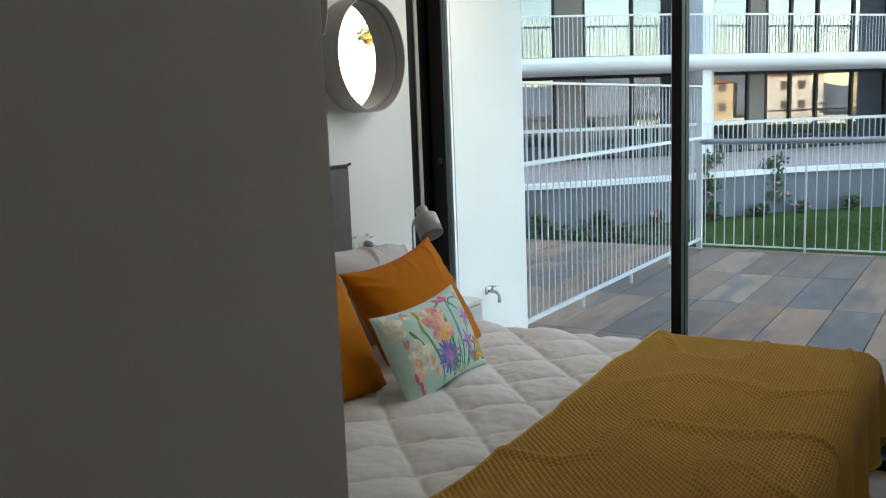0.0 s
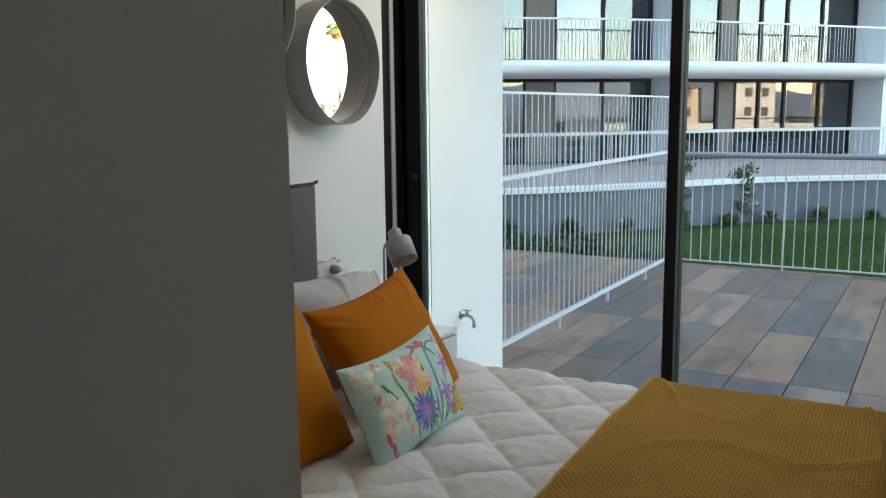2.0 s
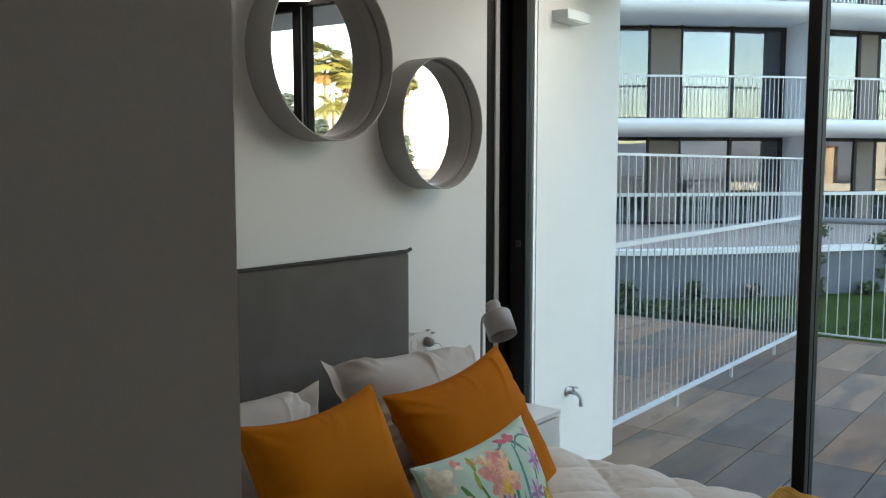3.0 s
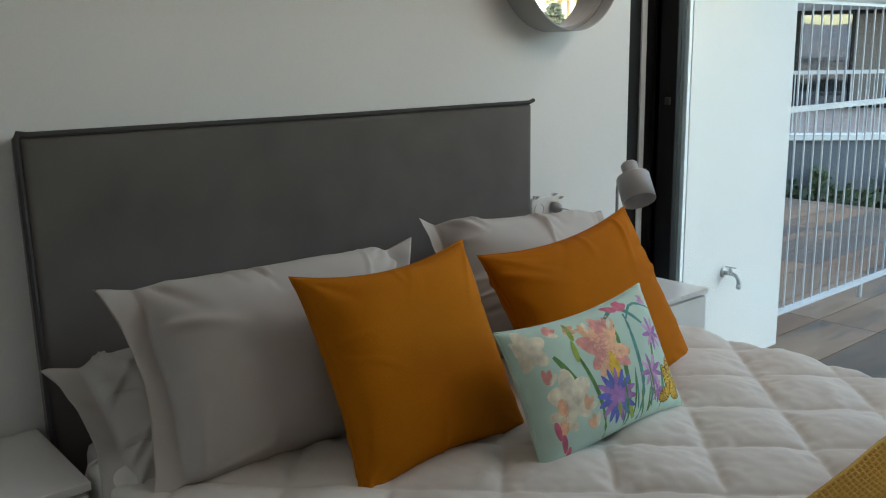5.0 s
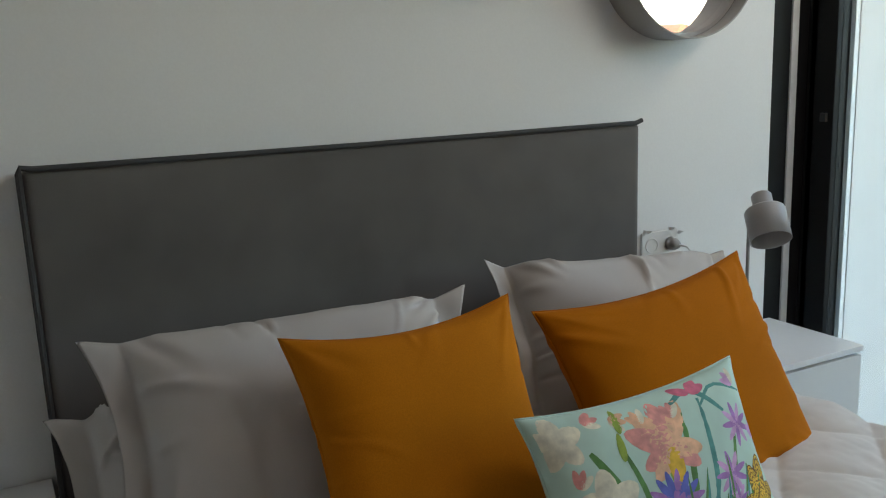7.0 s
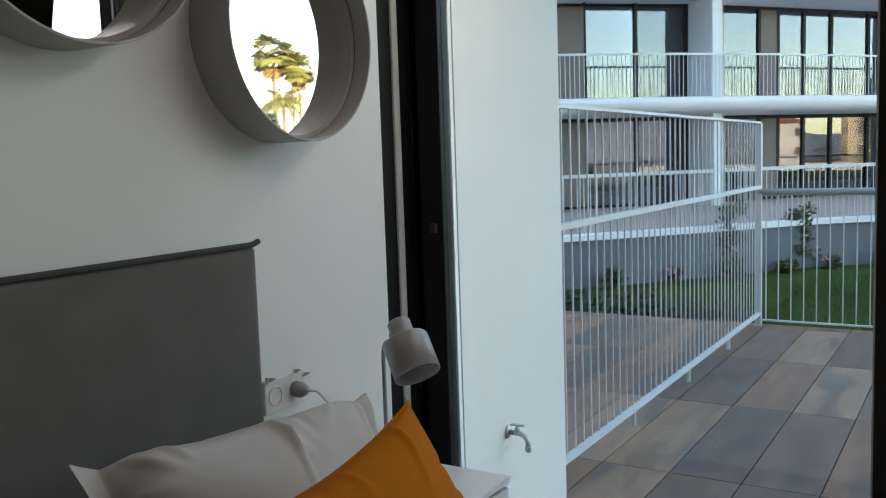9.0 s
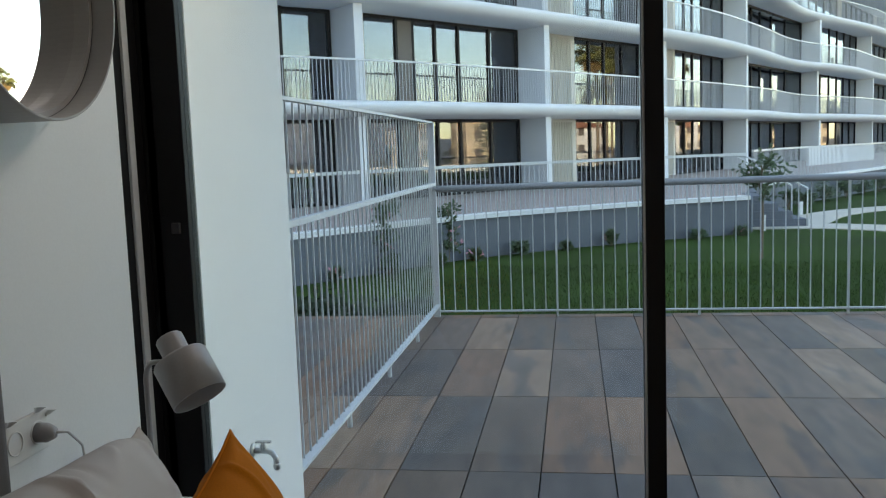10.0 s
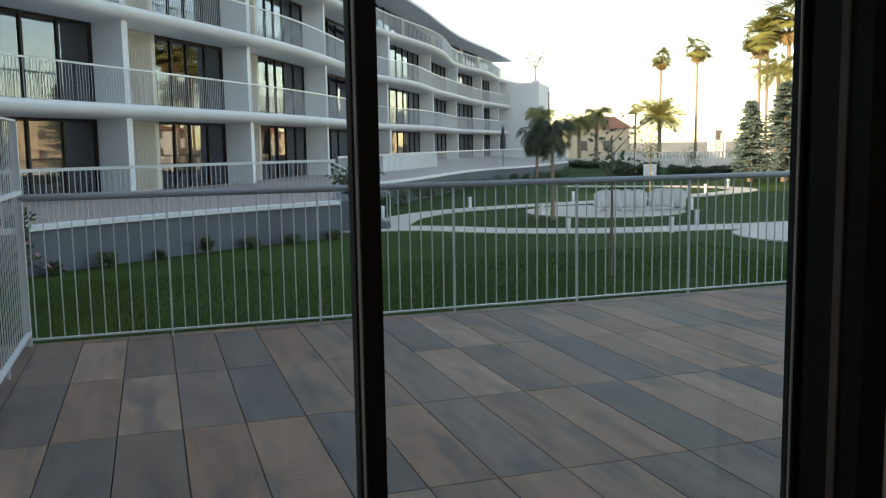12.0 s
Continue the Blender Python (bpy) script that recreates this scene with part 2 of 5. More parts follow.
structure("ceiling", box(WX - 0.25, -1.8, CEIL, 0.75, 4.0, CEIL + 0.25), M_CEIL, "plain white ceiling", "ceiling")
structure("wall_window_side", box(0.03, 3.60, -0.1, 0.75, 3.87, CEIL), M_WALL, "plain painted wall beside the sliding window", "wall")
structure("balcony_above", box(-9, 4.1, 2.47, 9, 4.9, 2.85, 0.02), M_OUTWALL, "white slab of the balcony above the terrace", "balcony")
structure("wall_terrace", box(WX - 0.25, 3.98, -0.1, WX, 4.78, 2.47), M_OUTWALL, "white rendered wall end on the terrace", "wall")
structure("wall_over_window", box(WX - 0.25, 3.72, 2.52, 0.24, 3.98, CEIL), M_OUTWALL, "white wall over the sliding window", "wall")
structure("wall_outside", box(0.24, 3.87, -0.1, 9.0, 4.1, 3.05), M_OUTWALL, "white rendered outer wall along the terrace", "wall")
# two unseen masses, added so that the terrace lies in shade
structure("wall_upper_storeys", box(-40, -12, CEIL + 0.26, 3.0, 3.97, 12.5), M_OUTWALL, "unseen white block added as upper storeys to keep the low sun off the terrace", "wall")
structure("wall_neighbour", box(-40, 3.7, GZ - 0.1, WX - 0.26, 3.97, CEIL + 0.25), M_OUTWALL, "unseen white wall added beside the room to keep the low sun off the terrace", "wall")
structure("floor", box(-0.8, -1.7, -0.12, 0.6, 3.7, -0.012, bm=box(WX - 0.05, 0.8, -0.12, -0.8, 3.7, -0.012)), M_FLOOR, "brown stone-look tile floor", "floor")

# sliding window
win = thing("window_1", "black aluminium sliding window with two large clear panes", "window", kind="structure")
part("jamb", box(WX - 0.09, 3.578, 0, WX - 0.055, 3.80, 2.52, 0.002), M_BLACK, win)
part("jamb", box(WX - 0.09, 3.80, 0, WX - 0.02, 3.958, 2.52, 0.002), M_BLACK, win)
part("jamb_strip", box(WX - 0.055, 3.716, 0, WX - 0.047, 3.745, 2.52, 0.002), M_GASKET, win, "pale grey brush seal")
# white here paints the light gleaming along the metal bead
part("edge_bead", box(WX - 0.05, 3.958, 0, WX - 0.003, 3.978, 2.52, 0.002), M_COPING, win, "metal edge bead, its bright gleam given as white colour")
part("head", box(WX - 0.05, 3.72, 2.44, 0.03, 3.95, 2.52, 0.004), M_BLACK, win)
part("track", box(WX - 0.05, 3.70, -0.01, 0.03, 3.96, 0.035, 0.004), M_BLACK, win)
part("jamb", box(-0.05, 3.603, 0.035, 0.03, 3.80, 2.44, 0.003), M_BLACK, win)
part("jamb", box(-0.008, 3.80, 0.035, 0.03, 3.91, 2.44, 0.003), M_BLACK, win)
part("jamb_strip", box(-0.056, 3.675, 0.035, -0.05, 3.70, 2.44, 0.001), M_HEAD, win, "grey brush seal")
for x0, x1, y0, wl, wr in ((WX - 0.045, -1.168, 3.80, 0.1, 0.045), (-1.215, -0.008, 3.86, 0.047, 0.012)):
    sash = part("sash", box(x0, y0, 0.035, x0 + wl, y0 + 0.05, 2.44, 0.004), M_BLACK, win)
    part("stile", box(x1 - wr, y0, 0.035, x1, y0 + 0.05, 2.44, 0.004), M_BLACK, sash)
    part("rail", box(x0 + wl, y0, 0.035, x1 - wr, y0 + 0.05, 0.12, 0.004), M_BLACK, sash)
    part("rail", box(x0 + wl, y0, 2.36, x1 - wr, y0 + 0.05, 2.44, 0.004), M_BLACK, sash)
    p = part("pane", box(x0 + wl, y0 + 0.02, 0.12, x1 - wr, y0 + 0.026, 2.36), M_GLASS, sash)
    p.visible_shadow = False
    part("seal", box(x1 - wr - 0.005, y0 + 0.012, 0.12, x1 - wr, y0 + 0.018, 2.36), M_GASKET, sash, "thin grey glazing seal")
part("latch", box(WX + 0.012, 3.788, 1.2, WX + 0.034, 3.80, 1.228, 0.002), M_BASE, win, "small grey square latch")

# ---- the bed ----
BX0, BX1, BY0, BY1, BZ = -2.33, -0.36, 1.46, 3.06, 0.56
headboard = thing("headboard", "grey velvet upholstered headboard with piped edge, against the wall", "headboard")
part("panel", box(WX + 0.005, 1.43, 0.1, -2.36, 2.995, 1.243, 0.02, segs=3), M_HEAD, headboard, smooth=True)
part("piping", tube([(-2.36, 1.43, 0.2), (-2.36, 1.428, 0.7), (-2.36, 1.425, 1.239), (-2.36, 1.43, 1.251), (-2.36, 1.45, 1.247), (-2.36, 2.2, 1.245), (-2.36, 2.98, 1.247), (-2.36, 3.0, 1.253)], 0.0065), M_PIPING, headboard, "dark grey piping")
bed = thing("bed", "double bed with dark upholstered base and white mattress", "bed")
part("base", box(BX0, BY0 + 0.03, 0.06, BX1 - 0.03, BY1 - 0.03, 0.32, 0.02), M_BASE, bed)
part("mattress", box(BX0, BY0 + 0.02, 0.32, BX1 - 0.02, BY1 - 0.02, 0.55, 0.05, segs=4), M_SHEET, bed, smooth=True)
for x in (BX0 + 0.1, BX1 - 0.15):
    for y in (BY0 + 0.12, BY1 - 0.12):
        part("leg", lathe([(0.025, -0.01), (0.03, 0.06)], 12, m=Matrix.Translation((x, y, 0))), M_BASE, bed)


def draped(x, y, top, edge, x0, x1, y0, y1, low, foot=True):
    """Height and place of a cloth over the bed: x and y along the cloth, bending down past the edges."""
    def bend(v, lo, hi):
        if v < lo:
            d = lo - v
            return lo - edge * math.sin(min(d / edge, math.pi / 2)), (edge * (1 - math.cos(min(d / edge, math.pi / 2))) + max(0, d - edge * math.pi / 2))
        if v > hi:
            d = v - hi
            return hi + edge * math.sin(min(d / edge, math.pi / 2)), (edge * (1 - math.cos(min(d / edge, math.pi / 2))) + max(0, d - edge * math.pi / 2))
        return v, 0.0
    px, dx = bend(x, -99, x1)
    py, dy = bend(y, y0, y1)
    return px, py, top - max(dx, dy, (dx * dx + dy * dy) ** 0.5 * 0.98)


def quilt_fn(u, v):
    x = BX0 + 0.18 + u * (BX1 - BX0 - 0.16)
    y = BY0 - 0.12 + v * (BY1 - BY0 + 0.24)
    px, py, pz = draped(x, y, 0.574, 0.05, BX0, BX1 - 0.03, BY0 + 0.02, BY1 + 0.03, 0.2)
    wx, wy = x + 0.008 * noise.noise((x * 3, y * 3, 8.0)), y + 0.008 * noise.noise((x * 3, y * 3, 9.0))
    a, b = (wx + wy - 0.516) / 0.303, (wy - wx - 2.86) / 0.303
    puff = (abs(math.sin(math.pi * a)) ** 0.42) * (abs(math.sin(math.pi * b)) ** 0.42)
    crease = noise.noise((x * 20, y * 20, 2.0)) * 0.0045 + noise.noise((x * 45, y * 45, 4.0)) * 0.0022
    pz += 0.024 * puff + 0.010 * noise.noise((x * 6, y * 6, 1.0)) * puff + crease * (1.3 - puff * 0.7) - 0.004
    return Vector((px, py, pz))


bm = sheet(quilt_fn, 300, 290)
quilt = tagged(part("quilt", bm, M_QUILT, smooth=True), "white quilted duvet with stitched squares, spread on the bed", "quilt")
for edge in ([quilt_fn(k / 60, 0) for k in range(61)], [quilt_fn(k / 60, 1) for k in range(61)], [quilt_fn(0, k / 60) for k in range(61)], [quilt_fn(1, k / 60) for k in range(61)]):
    part("hem", tube(edge, 0.005, 6), M_QUILT, quilt, smooth=True)


def blanket_fn(u, v):
    skew = 0.02 * math.sin(v * 5)
    x = -1.03 + skew + u * 1.02
    y = BY0 - 0.34 + v * (BY1 - BY0 + 0.68)
    px, py, pz = draped(x, y, 0.62, 0.08, BX0, BX1 - 0.01, BY0 + 0.04, BY1 + 0.02, 0.2)
    pz += 0.012 * noise.noise((x * 3, y * 4, 5.0)) + 0.055 * max(0, 0.2 - abs(noise.noise((x * 1.6 + y * 1.9, y * 1.1 - x * 2.2, 3.0))) * 2.6)
    drop = max(0.0, 0.6 - pz)
    fold = 0.02 * drop * 4 * math.sin(y * 22 + x * 3)
    px += fold * (1 if x > BX1 else 0)
    waffle = 0.0056 * (math.sin(math.pi * u * 105) * math.sin(math.pi * v * 228))
    return Vector((px, py, pz + waffle))


blanket = tagged(part("blanket", sheet(blanket_fn, 330, 520), mat("mustard_waffle", (0.48, 0.285, 0.055), 0.9, grain=0.12, scale=250, bump=0.3, stain=0.1, stain_scale=5), smooth=True), "mustard waffle-knit throw over the foot of the bed", "blanket")
for edge in ([blanket_fn(0, k / 90) for k in range(91)], [blanket_fn(1, k / 90) for k in range(91)]):
    part("hem", tube(edge, 0.005, 6), blanket.data.materials[0], blanket, smooth=True)


FACES = {}


def creases(seed, w, h, n, deep):
    """Short folds that run in from the edges and corners: start, direction, length, width and depth of each."""
    rnd = random.Random(seed)
    out = []
    for k in range(n):
        if k % 3 == 0:
            x, z = rnd.choice((-1, 1)) * w * 0.46, rnd.choice((-1, 1)) * h * 0.46
        elif k % 3 == 1:
            x, z = rnd.choice((-1, 1)) * w * 0.49, rnd.uniform(-0.4, 0.4) * h
        else:
            x, z = rnd.uniform(-0.4, 0.4) * w, rnd.choice((-1, 1)) * h * 0.49
        a = math.atan2(-z, -x) + rnd.gauss(0, 0.4)
        out.append((x, z, math.cos(a), math.sin(a), rnd.uniform(0.07, 0.24) * min(1, w * 1.6), rnd.uniform(0.005, 0.012), rnd.choice((-1, 1, 1)) * rnd.uniform(0.003, 0.009) * deep, rnd.uniform(-1.5, 1.5)))
    return out


def cushion(name, w, h, thick, material, label, category, m, seed, flange=0.0, pinch=0.06, lump=1.0, deep=1.0, sag=0.0, fold=()):
    """A stuffed cushion in its own plane: w wide, h high, standing on its lower edge at the origin of m.
    sag hollows the upper edge; fold gives, per upper corner side, how far the flange curls forward."""
    lines = creases(seed, w, h, 26, deep)

    def side(sign):
        def fn(u, v):
            a, b = 2 * u - 1, 2 * v - 1
            wf = w / (w + 2 * flange)
            hf = 1
            ai, bi = min(1, abs(a) / wf), min(1, abs(b) / hf)
            t = max(0.0, (1 - ai ** 2.6)) ** 0.5 * max(0.0, (1 - bi ** 2.6)) ** 0.5
            x = a * (w / 2 + flange) * (1 - pinch * (1 - b * b) * abs(a) ** 3)
            z = b * (h / 2) * (1 - pinch * (0.5 if flange else 1) * (1 - a * a) * abs(b) ** 3) * (1 - (0.06 * max(0, 1 - abs(abs(a) - wf) / 0.16) if flange else 0))
            if b > 0:
                z -= sag * (1 - a * a) * b * b
            rim = min(1.0, (1 - max(abs(a), abs(b))) * 8)
            y = sign * (thick / 2 * t + 0.002 * rim)
            wr = noise.noise((x * 4 + seed, z * 4, seed)) * 0.010 * lump + noise.noise((x * 11 + seed, z * 11, seed * 2)) * 0.003 * lump
            for cx, cz, dx, dz, ln, wd, dp, bow in lines:
                px, pz = x - cx, z - cz
                l = px * dx + pz * dz
                if -0.02 < l < ln:
                    q = (pz * dx - px * dz - bow * l * l) / (wd * (0.6 + 1.2 * l / ln))
                    if -2.5 < q < 2.5:
                        wr += dp * math.exp(-q * q) * (1 - l / ln) * min(1, (l + 0.02) / 0.03)
            edge_w = noise.noise((x * 7, z * 7, seed + 7)) * (0.028 if flange else 0.002) + noise.noise((x * 19, z * 19, seed + 3)) * (0.008 if flange else 0.001)
            y += sign * wr * min(1, t * 3) + edge_w * (1 - t) ** 2
            for sx, curl in fold:
                over = max(0.0, a * sx - wf * 0.97) / (1 - wf) * max(0.0, 0.35 + 0.65 * b)
                y -= curl * over * over
                x -= sx * curl * 0.55 * over
            return Vector((x, y, z + h / 2))
        return fn
    bm = sheet(side(-1), 110, 84)
    top = sheet(side(1), 110, 84)
    bmesh.ops.reverse_faces(top, faces=top.faces[:])
    merge(bm, top)
    bmesh.ops.remove_doubles(bm, verts=bm.verts[:], dist=0.00002)
    bmesh.ops.recalc_face_normals(bm, faces=bm.faces[:])
    ob = part(name, bm, material, smooth=True)
    ob.matrix_basis = m
    if flange:
        FACES[ob.name] = side(-1)
        return tagged(ob, label, category)
    edge = [side(1)(k / 30, 0) for k in range(30)] + [side(1)(1, k / 30) for k in range(30)] + [side(1)(1 - k / 30, 1) for k in range(30)] + [side(1)(0, 1 - k / 30) for k in range(31)]
    part("seam", tube(edge, 0.0024, 5), material, ob, smooth=True)
    FACES[ob.name] = side(-1)
    return tagged(ob, label, category)


def lean(x, y, z, back, spin=0.0, yaw=0.0):
    """Stands a cushion facing +x, its foot at x, y, z, leaning back by degrees; spin turns it in its own plane."""
    return pose(x, y, z, 0, 0, 90 + yaw) @ pose(0, 0, 0, -back, 0, 0) @ pose(0, 0, 0.2) @ pose(0, 0, 0, 0, spin, 0) @ pose(0, 0, -0.2)


cushion("pillow", 0.58, 0.44, 0.17, M_PILLOW, "pale white pillow lying flat by the headboard, open end creased", "pillow", lean(-1.93, 1.76, 0.50, 57, 3), 3, flange=0.075, lump=1.5, pinch=0.12, deep=3.0)
cushion("pillow", 0.66, 0.445, 0.25, M_PILLOW, "pale white pillow leaning on another pillow", "pillow", lean(-1.90, 1.875, 0.555, 30, 1), 11, flange=0.075, lump=1.5, pinch=0.12, deep=2.6)
cushion("pillow", 0.64, 0.435, 0.23, M_PILLOW, "pale white pillow behind the ochre cushion", "pillow", lean(-1.99, 2.76, 0.555, 33, 5), 17, flange=0.075, lump=1.5, pinch=0.12, deep=2.6, fold=((-1, 0.02),))
cushion("cushion", 0.47, 0.47, 0.16, M_MUSTARD, "mustard yellow velvet square cushion", "cushion", lean(-1.66, 2.02, 0.55, 27, -1), 23, pinch=0.13, lump=0.6, deep=1.1, sag=0.004)
cushion("cushion", 0.60, 0.50, 0.17, M_ORANGE, "ochre orange velvet square cushion", "cushion", lean(-1.68, 2.65, 0.50, 28, -5), 31, pinch=0.12, lump=0.6, deep=1.1, sag=0.004)
floral = cushion("cushion", 0.49, 0.30, 0.12, mat("aqua_print", (0.5, 0.7, 0.62), 0.8, grain=0.1, scale=12, stain=0.14, stain_scale=8), "pale aqua cushion printed with flowers and a butterfly", "cushion", lean(-1.48, 2.34, 0.575, 25, -2), 41, pinch=0.09, lump=0.2, deep=0.0, sag=0.008)

# ---- nightstands and lamps ----
def nightstand(y0, y1, label):
    ns = thing("nightstand", label, "nightstand", group="nightstands beside the bed")
    part("body", box(WX + 0.005, y0, -0.01, -2.09, y1, 0.55, 0.003), M_GLOSSWHITE, ns)
    part("top", box(WX + 0.003, y0 - 0.004, 0.55, -2.07, y1 + 0.004, 0.568, 0.002), M_GLOSSWHITE, ns)
    for z in (0.03, 0.29):
        part("drawer", box(-2.09, y0 + 0.003, z, -2.072, y1 - 0.003, z + 0.25, 0.002), M_GLOSSWHITE, ns)
    return ns


nightstand(3.16, 3.60, "glossy white lacquered nightstand beside the window")
nightstand(0.97, 1.41, "glossy white lacquered nightstand beside the wall")


def lamp(x, y, turn):
    ob = thing("table_lamp", "small grey metal table lamp on the nightstand, tilted shade, unlit", "lamp", group="bedside lamps")
    ob.matrix_basis = pose(x, y, 0.568, 0, 0, turn)
    part("base", lathe([(0.0, 0), (0.06, 0), (0.062, 0.006), (0.055, 0.014), (0.012, 0.018), (0, 0.018)], 28), M_LAMP, ob, smooth=True)
    pts = [(0, 0, 0.015), (0, 0, 0.36)] + [(0.035 * (1 - math.cos(k * 0.26)), 0, 0.36 + 0.045 * math.sin(k * 0.26)) for k in range(1, 7)] + [(0.085, 0, 0.412)]
    part("stem", tube(pts, 0.0055, 10), M_LAMP, ob, smooth=True)
    m = pose(0.132, 0, 0.402, 0, -38, 0) @ Matrix.Scale(0.91, 4)
    shade = part("shade", lathe([(0.0, 0.085), (0.027, 0.085), (0.031, 0.08), (0.031, 0.04), (0.034, 0.036), (0.058, 0.03), (0.062, 0.024), (0.062, -0.075), (0.059, -0.075), (0.058, 0.02), (0.03, 0.03), (0, 0.03)], 36, m=m), M_LAMP, ob, smooth=True)
    part("bulb", lathe([(0.0, -0.04), (0.014, -0.036), (0.02, -0.022), (0.014, -0.005), (0.012, 0.03), (0, 0.03)], 16, m=m), M_PLASTIC, ob, smooth=True)
    return ob


lamp(-2.285, 3.345, -27)
lamp(-2.285, 1.12, 27)


# ---- mirrors and fittings on the wall ----
def mirror(y, z, r, depth, askew):
    """A mirror disc set askew by some degrees in a deep rim; a black ring paints the shade in the gap between rim and
    inner ring.
    """
    ob = thing("round_mirror", "round wall mirror with deep grey metal rim", "mirror", group="mirrors over the bed", at=(WX, y, z))
    m = pose(0, 0, 0, 0, 90, 0)
    part("rim", lathe([(r - 0.005, 0.068), (r - 0.002, 0.068), (r - 0.002, 0.0), (r, 0.0), (r, depth - 0.001), (r - 0.001, depth), (r - 0.004, depth), (r - 0.005, depth - 0.001), (r - 0.005, 0.068)], 96, m=m), M_RIM, ob, smooth=False)
    part("shadow_gap", lathe([(r - 0.012, 0.066), (r - 0.0025, 0.066), (r - 0.0025, 0.0), (r - 0.012, 0.0), (r - 0.012, 0.066)], 96, m=m), M_BLACK, ob, "black ring standing for the shade in the gap inside the rim")
    part("inner_ring", lathe([(r - 0.016, 0.0), (r - 0.0125, 0.0), (r - 0.0125, 0.0655), (r - 0.005, 0.0655), (r - 0.005, 0.0665), (r - 0.016, 0.0665), (r - 0.016, 0.0)], 96, m=m), M_RIM, ob)
    part("mirror_glass", lathe([(r - 0.016, 0.0), (r - 0.016, 0.002)], 96, m=pose(0.034, 0, 0, 0, 0, askew) @ m), M_MIRROR, ob)
    return ob


mirror(3.145, 1.712, 0.243, 0.115, 0.7)
mirror(2.58, 1.91, 0.275, 0.115, 2.5)
plate = thing("wall_socket", "white double wall socket with loose protective film and a plugged-in cable", "socket", at=(WX, 3.128, 0.875))
part("plate", box(0, -0.07, -0.04, 0.009, 0.07, 0.04, 0.003), M_PLASTIC, plate)
for yy in (-0.035, 0.035):
    part("socket_well", lathe([(0.021, 0.0035), (0.023, 0.0035), (0.023, 0.0115), (0.021, 0.0115), (0.021, 0.0035)], 24, m=pose(0, yy, 0, 0, 90, 0)), M_PLASTIC, plate, smooth=True)
part("plug", lathe([(0.019, 0.009), (0.019, 0.03), (0.012, 0.045), (0, 0.047)], 18, m=pose(0, 0.035, 0, 0, 90, 0)), M_LAMP, plate, "pale grey plug", smooth=True)
part("cable", tube([(0.04, 0.035, 0), (0.06, 0.055, -0.004), (0.07, 0.085, -0.04), (0.06, 0.11, -0.12), (0.05, 0.13, -0.22), (0.05, 0.17, -0.3)], 0.003, 6), M_CABLE, plate, "thin white cable", smooth=True)
for k, (yy, zz, sz) in enumerate(((-0.06, 0.043, 0.018), (0.03, 0.045, 0.016), (0.067, 0.03, 0.014))):
    part("film_corner", sheet(lambda u, v, a=yy, b=zz, q=sz, k=k: Vector((0.011 + 0.016 * u * v + 0.004 * math.sin(7 * u + k), a + q * (u - 0.5), b + q * (v - 0.5) * (1 - 0.4 * u))), 6, 6), M_PLASTIC, plate, "curled clear film corner", smooth=True)
tap = thing("garden_tap", "worn chrome garden tap on the white wall", "tap", at=(WX, 4.28, 0.446))
part("flange", lathe([(0.0, 0), (0.024, 0), (0.022, 0.005), (0.011, 0.008), (0, 0.008)], 20, m=pose(0, 0, 0, 0, 90, 0)), M_CHROME, tap, smooth=True)
part("spout", tube([(0, 0, 0), (0.045, 0, 0.0), (0.066, 0, -0.006), (0.078, 0, -0.022), (0.08, 0, -0.046)], 0.0095, 12), M_CHROME, tap, smooth=True)
part("nozzle", lathe([(0.0, -0.062), (0.0085, -0.062), (0.012, -0.056), (0.012, -0.044), (0.009, -0.04), (0.0, -0.04)], 14, m=pose(0.08, 0, 0)), M_CHROME, tap, smooth=True)
part("valve", lathe([(0.0095, 0), (0.0095, 0.018), (0.0065, 0.022), (0.0065, 0.03), (0, 0.03)], 14, m=pose(0.038, 0, 0)), M_CHROME, tap, smooth=True)
part("lever", box(0.014, -0.009, 0.027, 0.066, 0.009, 0.033, 0.003), M_CHROME, tap)
wl = thing("wall_lamp", "white box wall light on the terrace wall, unlit", "lamp", at=(WX, 4.20, 2.245))
part("housing", box(0, -0.105, -0.022, 0.085, 0.105, 0.022, 0.004), M_FENCE, wl)
part("diffuser", box(0.008, -0.097, -0.026, 0.077, 0.097, -0.022), M_PLASTIC, wl)

# ---- the terrace ----
FY, FX = 8.87, -2.54
structure("terrace_slab", box(-9, 3.98, -1.0, 9, FY + 0.08, -0.03), M_BASE, "dark terrace base under the tiles", "terrace")


def bars(name, start, end, z0, z1, step, parent, w=0.0075):
    d = Vector(end) - Vector(start)
    n = int(d.length / step)
    me = mesh_of(box(-w / 2, -w / 2, z0, w / 2, w / 2, z1), name, M_FENCE)
    for i in range(1, n):
        part(name, me, None, parent, at=Vector(start) + d * (i / n))


fence = thing("fence", "white painted steel balustrade with upright bars and round handrail", "fence")
part("handrail", tube([(FX, FY, 1.075), (9.0, FY, 1.075)], 0.027, 14), M_RAILGREY, fence, smooth=True)
part("bottom_rail", box(FX, FY - 0.015, 0.04, 9.0, FY + 0.015, 0.052), M_FENCE, fence)
bar_mesh = mesh_of(box(-0.0043, -0.0043, 0.052, 0.0043, 0.0043, 1.06), "bar", M_FENCE)
for k in range(-22, 99):
    if k % 12:
        part("bar", bar_mesh, None, fence, at=(-0.4 + 1.135 / 12 * k, FY, 0))
for i in range(9):
    x = -0.4 + 1.135 * (i - 1)
    part("post", box(x - 0.008, FY - 0.012, -0.03, x + 0.008, FY + 0.012, 1.06), M_FENCE, fence)
screen = thing("fence", "tall white steel divider fence between the terraces", "fence")
